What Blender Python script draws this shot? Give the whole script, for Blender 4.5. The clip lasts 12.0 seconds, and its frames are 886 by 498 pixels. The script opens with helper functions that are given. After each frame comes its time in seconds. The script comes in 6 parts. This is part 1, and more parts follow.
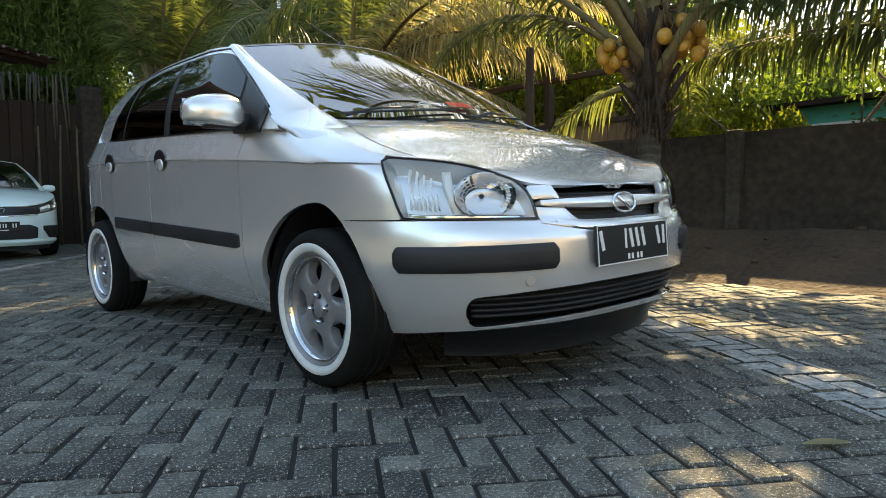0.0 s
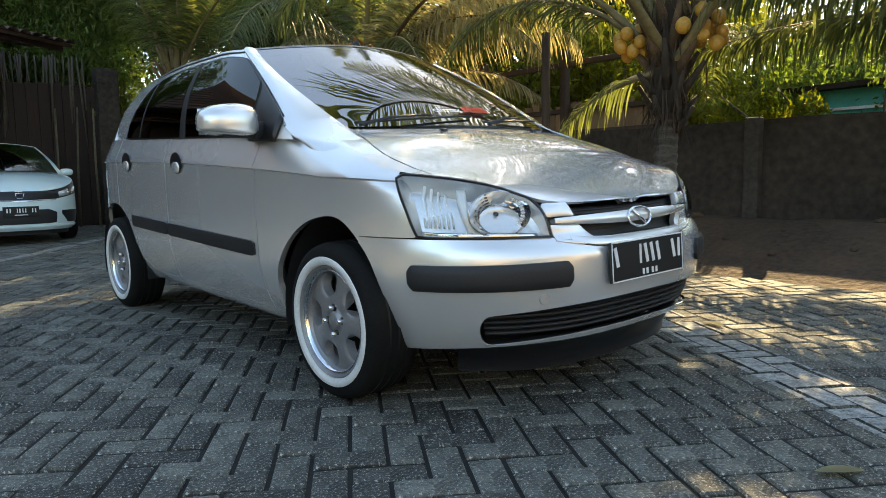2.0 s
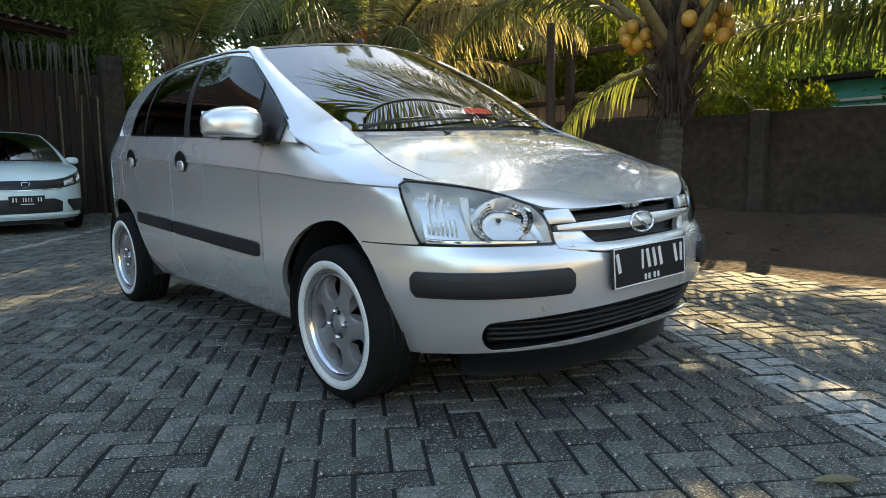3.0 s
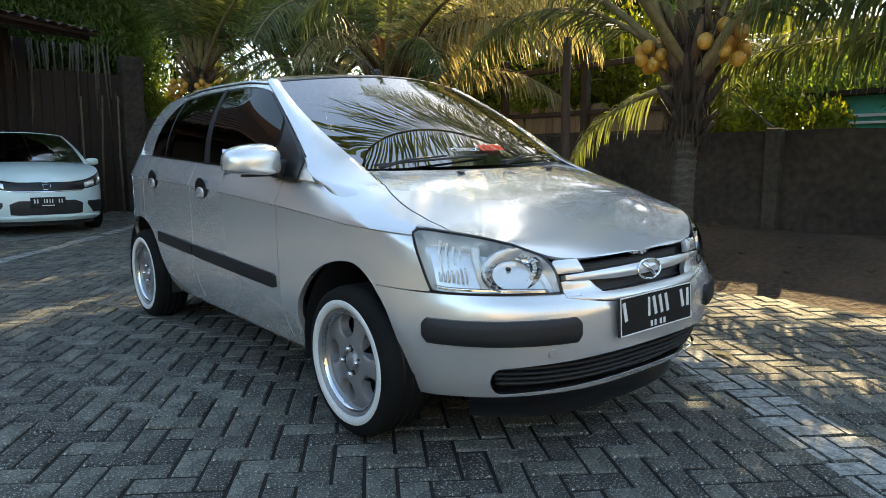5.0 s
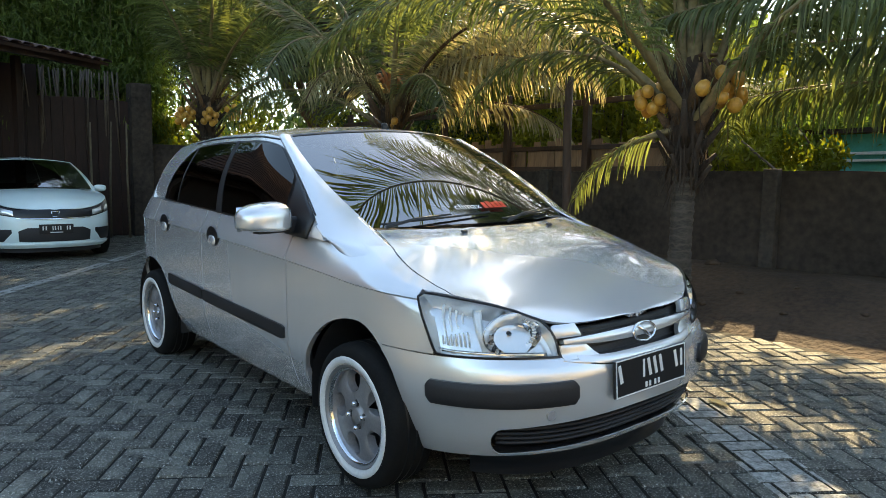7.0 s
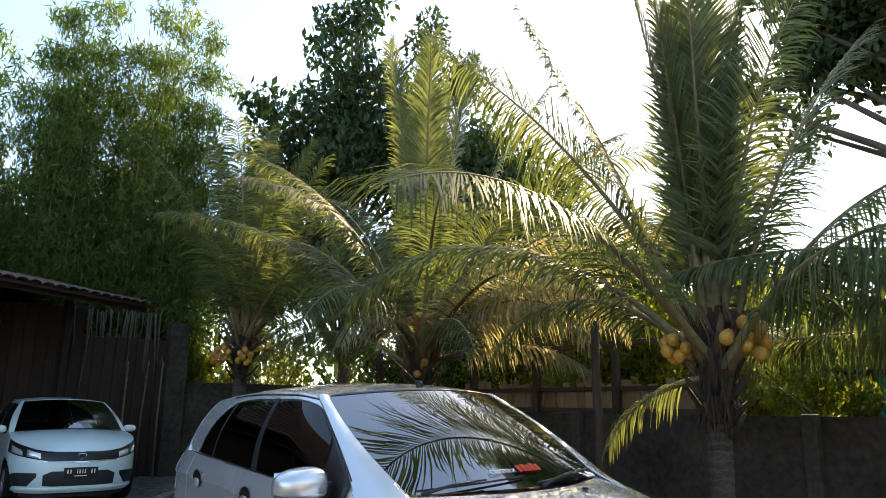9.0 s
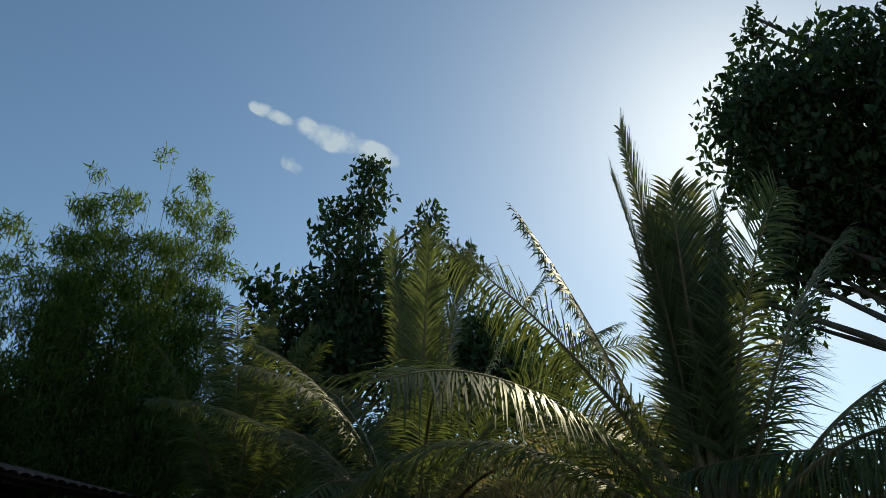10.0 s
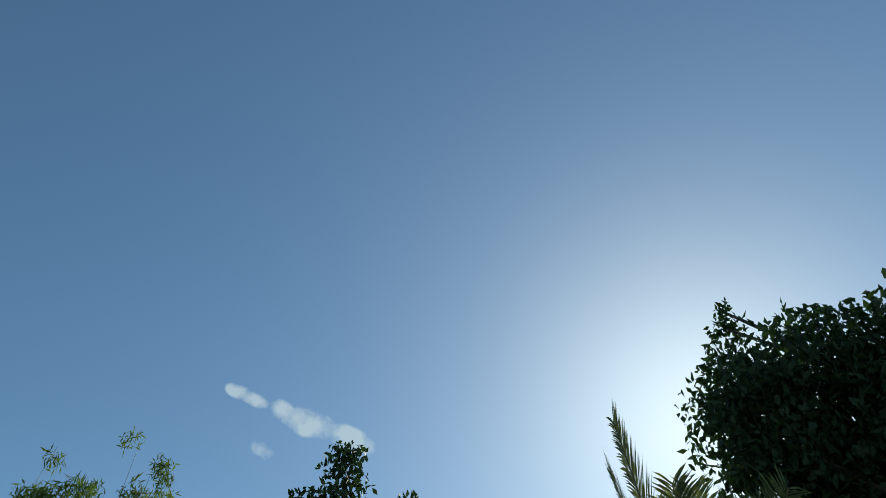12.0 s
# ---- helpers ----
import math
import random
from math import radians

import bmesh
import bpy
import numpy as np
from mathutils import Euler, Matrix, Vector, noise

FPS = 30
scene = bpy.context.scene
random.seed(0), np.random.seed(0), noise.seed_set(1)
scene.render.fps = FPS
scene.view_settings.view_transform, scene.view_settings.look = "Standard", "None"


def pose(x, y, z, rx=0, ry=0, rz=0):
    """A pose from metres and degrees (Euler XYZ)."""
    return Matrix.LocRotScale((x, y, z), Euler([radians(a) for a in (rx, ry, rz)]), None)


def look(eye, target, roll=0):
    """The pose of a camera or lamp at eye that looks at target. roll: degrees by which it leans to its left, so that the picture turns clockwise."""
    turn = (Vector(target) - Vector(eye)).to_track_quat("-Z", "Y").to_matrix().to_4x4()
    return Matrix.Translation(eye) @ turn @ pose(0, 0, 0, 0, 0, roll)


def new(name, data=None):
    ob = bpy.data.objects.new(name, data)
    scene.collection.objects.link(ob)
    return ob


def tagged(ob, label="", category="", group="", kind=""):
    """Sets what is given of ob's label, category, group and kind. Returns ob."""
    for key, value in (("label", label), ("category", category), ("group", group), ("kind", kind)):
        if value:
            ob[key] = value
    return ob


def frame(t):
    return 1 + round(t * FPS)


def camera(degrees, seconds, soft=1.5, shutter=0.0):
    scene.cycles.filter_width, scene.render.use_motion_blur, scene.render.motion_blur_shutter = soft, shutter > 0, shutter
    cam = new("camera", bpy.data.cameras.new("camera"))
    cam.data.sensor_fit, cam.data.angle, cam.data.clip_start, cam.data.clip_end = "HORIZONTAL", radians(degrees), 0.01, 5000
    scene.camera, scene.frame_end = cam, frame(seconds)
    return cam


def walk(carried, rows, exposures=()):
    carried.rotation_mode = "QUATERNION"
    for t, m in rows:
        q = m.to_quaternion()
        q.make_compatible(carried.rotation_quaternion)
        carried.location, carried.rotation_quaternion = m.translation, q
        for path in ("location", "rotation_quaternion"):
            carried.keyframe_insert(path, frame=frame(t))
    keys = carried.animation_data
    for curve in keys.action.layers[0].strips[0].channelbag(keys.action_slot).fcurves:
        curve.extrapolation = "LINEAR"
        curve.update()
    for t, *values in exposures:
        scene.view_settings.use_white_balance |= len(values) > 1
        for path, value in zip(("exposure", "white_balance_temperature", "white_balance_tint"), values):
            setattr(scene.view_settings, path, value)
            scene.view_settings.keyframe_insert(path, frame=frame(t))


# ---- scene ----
import functools

cam = camera(65.0, 12.0, soft=0.5)
PATH = [
    (0, (3.33, -2.033, 0.641), (1.828, -0.72, 0.506), -0.8),
    (0.5, (3.327, -2.034, 0.671), (1.819, -0.728, 0.521), -1.1),
    (1, (3.322, -2.03, 0.716), (1.811, -0.734, 0.527), -1.6),
    (1.5, (3.325, -2.03, 0.752), (1.803, -0.743, 0.587), -1.0),
    (2, (3.328, -2.027, 0.775), (1.802, -0.75, 0.569), -0.8),
    (2.5, (3.331, -2.025, 0.8), (1.807, -0.751, 0.567), -0.9),
    (3, (3.337, -2.027, 0.843), (1.807, -0.764, 0.595), -0.7),
    (3.2, (3.338, -2.033, 0.857), (1.816, -0.755, 0.632), -0.5),
    (4.8, (3.37, -2.044, 1.003), (1.82, -0.811, 0.727), 0.2),
    (5, (3.376, -2.049, 1.017), (1.822, -0.817, 0.756), 0.2),
    (5.5, (3.389, -2.058, 1.06), (1.845, -0.816, 0.789), -0.3),
    (6, (3.408, -2.072, 1.093), (1.856, -0.844, 0.81), -0.4),
    (6.5, (3.426, -2.088, 1.135), (1.866, -0.866, 0.862), 0.3),
    (7, (3.442, -2.113, 1.181), (1.879, -0.881, 0.976), 0.8),
    (7.2, (3.452, -2.125, 1.195), (1.875, -0.904, 1.042), 0.8),
    (8.8, (3.529, -2.223, 1.311), (1.934, -1.073, 1.673), 0.5),
    (9, (3.535, -2.229, 1.32), (1.954, -1.088, 1.766), 0.8),
    (9.5, (3.559, -2.248, 1.356), (2.023, -1.167, 2.043), 1.0),
    (10, (3.592, -2.252, 1.397), (2.155, -1.22, 2.33), 1.4),
    (10.5, (3.599, -2.254, 1.437), (2.253, -1.285, 2.554), 1.5),
    (11, (3.579, -2.267, 1.49), (2.339, -1.363, 2.773), 1.6),
    (11.5, (3.544, -2.272, 1.516), (2.429, -1.458, 2.964), 1.5),
    (12, (3.419, -2.247, 1.561), (2.418, -1.484, 3.115), 1.2),
]
walk(cam, [(t, look(eye, target, roll)) for t, eye, target, roll in PATH],
     ((0.0, 1.95, 8650, 5), (4.0, 1.92, 8150, 4), (7.2, 1.92, 8000, 4), (8.8, 1.74, 7700, 8), (9.0, 1.62, 7400, 8), (9.5, 0.72, 7100, 4), (10.0, -0.5, 6300, -4), (10.5, -0.6, 5900, -7), (12.0, -0.56, 5800, -10)))

# ---- sky, sun ----
SUN_DIR = Vector((-0.375, 0.728, 0.574)).normalized()
sun_az = math.atan2(SUN_DIR.x, SUN_DIR.y)
world = bpy.data.worlds.new("sky")
scene.world = world
world.use_nodes = True
wn, wl = world.node_tree.nodes, world.node_tree.links
sky = wn.new("ShaderNodeTexSky")
sky.sky_type = "NISHITA"
sky.sun_disc = False
sky.sun_elevation = math.asin(SUN_DIR.z)
sky.sun_rotation = sun_az
sky.air_density, sky.dust_density, sky.ozone_density = 1.0, 0.48, 2.1
wn["Background"].inputs[1].default_value = 0.15


def wmath(op, a, b=None, vec=False):
    """A maths node of the sky: a and b are sockets or values."""
    n = wn.new("ShaderNodeVectorMath" if vec else "ShaderNodeMath")
    n.operation = op
    for k, v in enumerate((a, b)):
        if v is None:
            continue
        if hasattr(v, "is_linked"):
            wl.new(v, n.inputs[k])
        else:
            n.inputs[k].default_value = v
    return n.outputs["Value" if vec and op == "DOT_PRODUCT" else 0]


# one small torn cloud, by its direction in the sky
way = wn.new("ShaderNodeTexCoord").outputs["Generated"]
fore = wmath("MAXIMUM", wmath("DOT_PRODUCT", way, (-0.742, 0.314, 0.592), True), 0.05)
ca = wmath("DIVIDE", wmath("DOT_PRODUCT", way, (0.39, 0.921, -0.0), True), fore)
cb = wmath("DIVIDE", wmath("DOT_PRODUCT", way, (0.545, -0.231, 0.806), True), fore)
torn = wn.new("ShaderNodeTexNoise")
torn.inputs["Scale"].default_value, torn.inputs["Detail"].default_value = 26.0, 6.0
wl.new(way, torn.inputs["Vector"])


def puff(u, v, turn, ru, rv):
    du, dv = wmath("SUBTRACT", ca, u), wmath("SUBTRACT", cb, v)
    c, s = math.cos(turn), math.sin(turn)
    p = wmath("ADD", wmath("MULTIPLY", du, c / ru), wmath("MULTIPLY", dv, s / ru))
    q = wmath("ADD", wmath("MULTIPLY", du, -s / rv), wmath("MULTIPLY", dv, c / rv))
    return wmath("SUBTRACT", 1.0, wmath("ADD", wmath("MULTIPLY", p, p), wmath("MULTIPLY", q, q)))


shape = functools.reduce(lambda a, b: wmath("MAXIMUM", a, b), (puff(-0.021, 0.005, -0.29, 0.029, 0.017), puff(0.026, -0.005, -0.16, 0.043, 0.021), puff(0.081, -0.016, -0.22, 0.041, 0.019), puff(-0.080, 0.021, -0.2, 0.020, 0.011), puff(0.054, -0.010, -0.2, 0.034, 0.013), puff(-0.052, 0.013, -0.25, 0.034, 0.010), puff(-0.029, -0.051, -0.6, 0.024, 0.012)))
thick = wmath("MULTIPLY", wmath("ADD", wmath("MULTIPLY", shape, 0.75), wmath("MULTIPLY", wmath("SUBTRACT", torn.outputs[0], 0.52), 3.4)), 0.85)
cover = wmath("MULTIPLY", wmath("MINIMUM", wmath("MAXIMUM", thick, 0.0), 0.6), wmath("MINIMUM", wmath("MAXIMUM", wmath("MULTIPLY", shape, 3.0), 0.0), 1.0))
blend = wn.new("ShaderNodeMix")
blend.data_type = "RGBA"
wl.new(cover, blend.inputs[0])
wl.new(sky.outputs[0], blend.inputs[6])
blend.inputs[7].default_value = (6.5, 6.6, 6.8, 1)
wl.new(blend.outputs[2], wn["Background"].inputs[0])

lamp = bpy.data.lights.new("sun", "SUN")
lamp.energy, lamp.angle, lamp.color = 4.2, radians(0.53), (1.0, 0.81, 0.54)
sun = new("sun", lamp)
sun.matrix_world = look(SUN_DIR * 60, (0, 0, 0))

# ---- materials ----
def nodes_of(m):
    m.use_nodes = True
    return m.node_tree.nodes, m.node_tree.links


def surface(name, dark, light, rough=0.6, metal=0.0, scale=8.0, fine=60.0, bump=0.2, depth=0.01, spread=0.0, coat=0.0,
            translucent=None, stretch=(1, 1, 1)):
    """A material of two tones with variation at two scales, fine relief, and a spread of tone from piece to piece."""
    m = bpy.data.materials.new(name)
    n, l = nodes_of(m)
    b = n["Principled BSDF"]
    tc, mp = n.new("ShaderNodeTexCoord"), n.new("ShaderNodeMapping")
    mp.inputs["Scale"].default_value = stretch
    l.new(tc.outputs["Object"], mp.inputs[0])
    big, small = n.new("ShaderNodeTexNoise"), n.new("ShaderNodeTexNoise")
    for t, s, d in ((big, scale, 4), (small, fine, 3)):
        t.inputs["Scale"].default_value, t.inputs["Detail"].default_value = s, d
        l.new(mp.outputs[0], t.inputs["Vector"])
    mixv = n.new("ShaderNodeMath")
    mixv.operation = "MULTIPLY_ADD"
    mixv.inputs[1].default_value = 0.45
    l.new(small.outputs[0], mixv.inputs[0])
    half = n.new("ShaderNodeMath")
    half.operation = "MULTIPLY"
    half.inputs[1].default_value = 0.55
    l.new(big.outputs[0], half.inputs[0])
    l.new(half.outputs[0], mixv.inputs[2])
    ramp = n.new("ShaderNodeValToRGB")
    ramp.color_ramp.elements[0].position, ramp.color_ramp.elements[1].position = 0.32, 0.68
    ramp.color_ramp.elements[0].color, ramp.color_ramp.elements[1].color = (*dark, 1), (*light, 1)
    l.new(mixv.outputs[0], ramp.inputs[0])
    colour = ramp.outputs[0]
    if spread:
        info, hsv, rng = n.new("ShaderNodeObjectInfo"), n.new("ShaderNodeHueSaturation"), n.new("ShaderNodeMapRange")
        geo, add, fr = n.new("ShaderNodeNewGeometry"), n.new("ShaderNodeMath"), n.new("ShaderNodeMath")
        fr.operation = "FRACT"
        l.new(info.outputs["Random"], add.inputs[0])
        l.new(geo.outputs["Random Per Island"], add.inputs[1])
        l.new(add.outputs[0], fr.inputs[0])
        rng.inputs[3].default_value, rng.inputs[4].default_value = 1 - spread, 1 + spread
        l.new(fr.outputs[0], rng.inputs[0])
        l.new(rng.outputs[0], hsv.inputs["Value"])
        l.new(colour, hsv.inputs["Color"])
        colour = hsv.outputs[0]
    l.new(colour, b.inputs["Base Color"])
    b.inputs["Roughness"].default_value, b.inputs["Metallic"].default_value = rough, metal
    b.inputs["Coat Weight"].default_value, b.inputs["Coat Roughness"].default_value = coat, 0.03
    if bump:
        bp = n.new("ShaderNodeBump")
        bp.inputs["Strength"].default_value, bp.inputs["Distance"].default_value = bump, depth
        l.new(mixv.outputs[0], bp.inputs["Height"])
        l.new(bp.outputs[0], b.inputs["Normal"])
    if translucent:
        tr, mx = n.new("ShaderNodeBsdfTranslucent"), n.new("ShaderNodeMixShader")
        mx.inputs[0].default_value = 0.5 if name.startswith(("palm", "dry_palm")) else 0.46 if name.startswith(("bamboo", "yellow")) else 0.24
        b.inputs["Specular IOR Level"].default_value = 0.30 if name.startswith("palm") else 0.15
        tint = n.new("ShaderNodeMix")
        tint.data_type, tint.blend_type = "RGBA", "MULTIPLY"
        tint.inputs[0].default_value = 1.0
        l.new(colour, tint.inputs[6])
        tint.inputs[7].default_value = (*translucent, 1)
        l.new(tint.outputs[2], tr.inputs[0])
        l.new(b.outputs[0], mx.inputs[1])
        l.new(tr.outputs[0], mx.inputs[2])
        l.new(mx.outputs[0], n["Material Output"].inputs[0])
    return m


def glass(name, tint, gloss=1.5):
    """A thin tinted pane: clear through its tint, glossy by Fresnel."""
    m = bpy.data.materials.new(name)
    n, l = nodes_of(m)
    n.remove(n["Principled BSDF"])
    tr, gl, fr, mx = (n.new("ShaderNodeBsdfTransparent"), n.new("ShaderNodeBsdfGlossy"), n.new("ShaderNodeFresnel"),
                      n.new("ShaderNodeMixShader"))
    tr.inputs[0].default_value = (*tint, 1)
    gl.inputs["Roughness"].default_value = 0.01
    fr.inputs[0].default_value = gloss
    l.new(fr.outputs[0], mx.inputs[0])
    l.new(tr.outputs[0], mx.inputs[1])
    l.new(gl.outputs[0], mx.inputs[2])
    l.new(mx.outputs[0], n["Material Output"].inputs[0])
    return m


def plain(name, colour, rough=0.5, metal=0.0, coat=0.0):
    return surface(name, [c * 0.9 for c in colour], [min(1, c * 1.08) for c in colour], rough, metal, 5, 90, 0.02, 0.002,
                   coat=coat)


M = {}
M["paver"] = surface("concrete_paver", (0.004, 0.005, 0.004), (0.140, 0.140, 0.116), 0.78, 0, 9, 75, 1.0, 0.016, spread=0.62)
pn, pl = nodes_of(M["paver"])
grit, gramp, gmix = pn.new("ShaderNodeTexNoise"), pn.new("ShaderNodeValToRGB"), pn.new("ShaderNodeMix")
grit.inputs["Scale"].default_value, grit.inputs["Detail"].default_value, grit.inputs["Roughness"].default_value = 95.0, 6.0, 0.8
gramp.color_ramp.elements[0].position, gramp.color_ramp.elements[1].position = 0.545, 0.62
gmix.data_type = "RGBA"
gmix.inputs[7].default_value = (0.46, 0.46, 0.41, 1)
pl.new(pn.new("ShaderNodeTexCoord").outputs["Object"], grit.inputs["Vector"])
pl.new(grit.outputs[0], gramp.inputs[0])
pl.new(gramp.outputs[0], gmix.inputs[0])
pl.new(pn["Principled BSDF"].inputs["Base Color"].links[0].from_socket, gmix.inputs[6])
pl.new(gmix.outputs[2], pn["Principled BSDF"].inputs["Base Color"])
M["painted"] = surface("worn_white_paint", (0.04, 0.045, 0.04), (0.48, 0.49, 0.46), 0.75, 0, 30, 140, 0.45, 0.005, spread=0.12)
M["joint"] = surface("sand_joint", (0.006, 0.006, 0.005), (0.016, 0.015, 0.012), 0.95, 0, 3, 80, 0.4, 0.01)
M["soil"] = surface("bare_soil", (0.028, 0.017, 0.011), (0.105, 0.066, 0.042), 0.95, 0, 1.6, 22, 0.8, 0.05)
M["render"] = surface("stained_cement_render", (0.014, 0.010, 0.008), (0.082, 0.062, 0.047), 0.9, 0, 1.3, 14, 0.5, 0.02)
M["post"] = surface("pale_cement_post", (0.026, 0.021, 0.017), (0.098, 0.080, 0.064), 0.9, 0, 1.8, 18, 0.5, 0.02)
M["wood"] = surface("weathered_plank", (0.16, 0.095, 0.055), (0.42, 0.26, 0.15), 0.8, 0, 3, 30, 0.4, 0.01, spread=0.25, stretch=(1, 1, 0.15))
M["dark_wood"] = surface("dark_timber", (0.035, 0.022, 0.016), (0.09, 0.05, 0.032), 0.7, 0, 3, 30, 0.4, 0.01, spread=0.2, stretch=(1, 1, 0.2))
M["tile"] = surface("old_clay_tile", (0.05, 0.032, 0.028), (0.16, 0.09, 0.07), 0.85, 0, 4, 40, 0.5, 0.01, spread=0.3)
M["bark"] = surface("palm_bark", (0.03, 0.025, 0.02), (0.10, 0.085, 0.068), 0.9, 0, 6, 40, 0.7, 0.02, stretch=(1, 1, 2.5))
bn, bl = nodes_of(M["bark"])
rings, rmix, rpow = bn.new("ShaderNodeTexWave"), bn.new("ShaderNodeMix"), bn.new("ShaderNodeMath")
rings.wave_type, rings.bands_direction = "BANDS", "Z"
rings.inputs["Scale"].default_value, rings.inputs["Distortion"].default_value, rings.inputs["Detail Scale"].default_value = 4.6, 5.0, 2.2
rpow.operation = "POWER"
rpow.inputs[1].default_value = 6.0
rmix.data_type = "RGBA"
rmix.inputs[7].default_value = (0.095, 0.078, 0.062, 1)
bl.new(bn.new("ShaderNodeTexCoord").outputs["Object"], rings.inputs["Vector"])
bl.new(rings.outputs["Fac"], rpow.inputs[0])
bl.new(rpow.outputs[0], rmix.inputs[0])
bl.new(bn["Color Ramp"].outputs[0], rmix.inputs[6])
bl.new(rmix.outputs[2], bn["Principled BSDF"].inputs["Base Color"])
M["tree_bark"] = surface("tree_bark", (0.06, 0.045, 0.035), (0.16, 0.12, 0.09), 0.9, 0, 6, 40, 0.7, 0.02, stretch=(1, 1, 0.3))
M["frond"] = surface("palm_leaflet", (0.052, 0.072, 0.030), (0.158, 0.178, 0.078), 0.48, 0, 2, 12, 0.1, 0.004, spread=0.4, translucent=(1.8, 1.75, 0.95))
M["dry_frond"] = surface("dry_palm_leaflet", (0.22, 0.20, 0.11), (0.44, 0.39, 0.24), 0.7, 0, 2, 12, 0.1, 0.004, spread=0.3, translucent=(1.5, 1.42, 1.0))
M["rachis"] = surface("palm_leaf_stalk", (0.11, 0.085, 0.036), (0.27, 0.20, 0.09), 0.7, 0, 3, 25, 0.1, 0.004)
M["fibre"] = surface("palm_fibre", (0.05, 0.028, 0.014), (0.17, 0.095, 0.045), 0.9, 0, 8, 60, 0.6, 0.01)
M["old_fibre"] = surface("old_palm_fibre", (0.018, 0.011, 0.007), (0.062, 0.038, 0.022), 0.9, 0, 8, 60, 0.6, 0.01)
M["coconut"] = surface("yellow_coconut", (0.36, 0.16, 0.02), (0.58, 0.30, 0.05), 0.42, 0, 7, 40, 0.15, 0.004, spread=0.15)
M["leaf"] = surface("broad_leaf", (0.030, 0.047, 0.022), (0.074, 0.10, 0.044), 0.5, 0, 2, 10, 0.1, 0.004, spread=0.3, translucent=(1.2, 1.6, 0.6))
M["leaf_b"] = surface("bamboo_leaf", (0.052, 0.085, 0.026), (0.145, 0.18, 0.058), 0.5, 0, 1, 8, 0.1, 0.004, spread=0.3, translucent=(2.0, 2.2, 0.85))
# yellow-green leaf; its bright tone also puts sunlight into the garden shrubs' colour
M["leaf_y"] = surface("yellow_green_sunlit_leaf", (0.08, 0.10, 0.015), (0.20, 0.20, 0.045), 0.5, 0, 2, 10, 0.1, 0.004, spread=0.3, translucent=(2.4, 2.4, 0.8))
M["culm"] = surface("bamboo_culm", (0.10, 0.12, 0.035), (0.27, 0.26, 0.10), 0.45, 0, 3, 20, 0.1, 0.004, spread=0.25)
M["dry_culm"] = surface("dry_bamboo", (0.07, 0.052, 0.032), (0.20, 0.16, 0.10), 0.7, 0, 3, 20, 0.2, 0.004, spread=0.25)
M["stone"] = surface("grey_stone", (0.16, 0.15, 0.14), (0.36, 0.34, 0.31), 0.85, 0, 6, 40, 0.6, 0.02)
M["green_paint"] = surface("green_painted_wall", (0.06, 0.36, 0.30), (0.09, 0.48, 0.40), 0.7, 0, 2, 30, 0.1, 0.004)
M["cream_paint"] = surface("cream_wall_paint", (0.55, 0.47, 0.34), (0.72, 0.63, 0.48), 0.8, 0, 1.5, 25, 0.15, 0.006)
M["white_paint"] = surface("white_paint", (0.66, 0.66, 0.63), (0.82, 0.82, 0.80), 0.6, 0, 2, 30, 0.1, 0.004)
M["silver"] = surface("silver_car_paint", (0.79, 0.786, 0.782), (0.86, 0.856, 0.85), 0.27, 0.64, 3, 900, 0.02, 0.0003, coat=1.0)
M["white_car"] = surface("pearl_white_car_paint", (0.66, 0.79, 0.79), (0.72, 0.85, 0.84), 0.35, 0, 3, 300, 0.0, 0.001, coat=1.0)
M["black_plastic"] = surface("black_plastic", (0.012, 0.012, 0.013), (0.03, 0.03, 0.032), 0.5, 0, 4, 200, 0.1, 0.001)
M["rub"] = surface("grey_rubber_strip", (0.009, 0.009, 0.010), (0.020, 0.020, 0.022), 0.55, 0, 4, 200, 0.1, 0.001)
M["tyre"] = surface("tyre_rubber", (0.004, 0.004, 0.004), (0.012, 0.012, 0.011), 0.82, 0, 9, 120, 0.3, 0.002)
nodes_of(M["tyre"])[0]["Principled BSDF"].inputs["Specular IOR Level"].default_value = 0.2
M["whitewall"] = surface("whitewall_rubber", (0.62, 0.62, 0.60), (0.80, 0.80, 0.78), 0.55, 0, 6, 80, 0.05, 0.001)
M["alloy"] = surface("silver_alloy", (0.30, 0.30, 0.305), (0.40, 0.40, 0.405), 0.46, 0.7, 8, 120, 0.05, 0.001)
M["chrome"] = plain("chrome", (0.82, 0.83, 0.85), 0.06, 1.0)
M["reflector"] = plain("lamp_reflector", (0.95, 0.95, 0.94), 0.18, 0.65)
M["lamp_shell"] = plain("brushed_lamp_shell", (0.93, 0.93, 0.91), 0.30, 0.12)
M["tow"] = plain("silver_plastic_cap", (0.42, 0.42, 0.43), 0.45, 0.5)
M["black"] = plain("black_paint", (0.008, 0.008, 0.009), 0.35)
M["plate_black"] = plain("plate_black", (0.008, 0.008, 0.009), 0.4)
M["plate_white"] = plain("plate_white", (0.80, 0.80, 0.78), 0.5)
M["flower"] = plain("orange_flower_stalk", (0.55, 0.23, 0.09), 0.7)
M["red"] = plain("red_sticker", (0.75, 0.06, 0.02), 0.5)
M["amber"] = plain("amber_lens", (0.75, 0.30, 0.05), 0.25)
M["cabin"] = plain("dark_cabin_trim", (0.02, 0.02, 0.022), 0.7)
M["clear"] = glass("clear_lamp_lens", (0.97, 0.98, 0.98), 1.45)
M["tint"] = glass("dark_tinted_glass", (0.035, 0.038, 0.042), 1.5)
M["screen"] = glass("windscreen_glass", (0.20, 0.22, 0.24), 4.0)
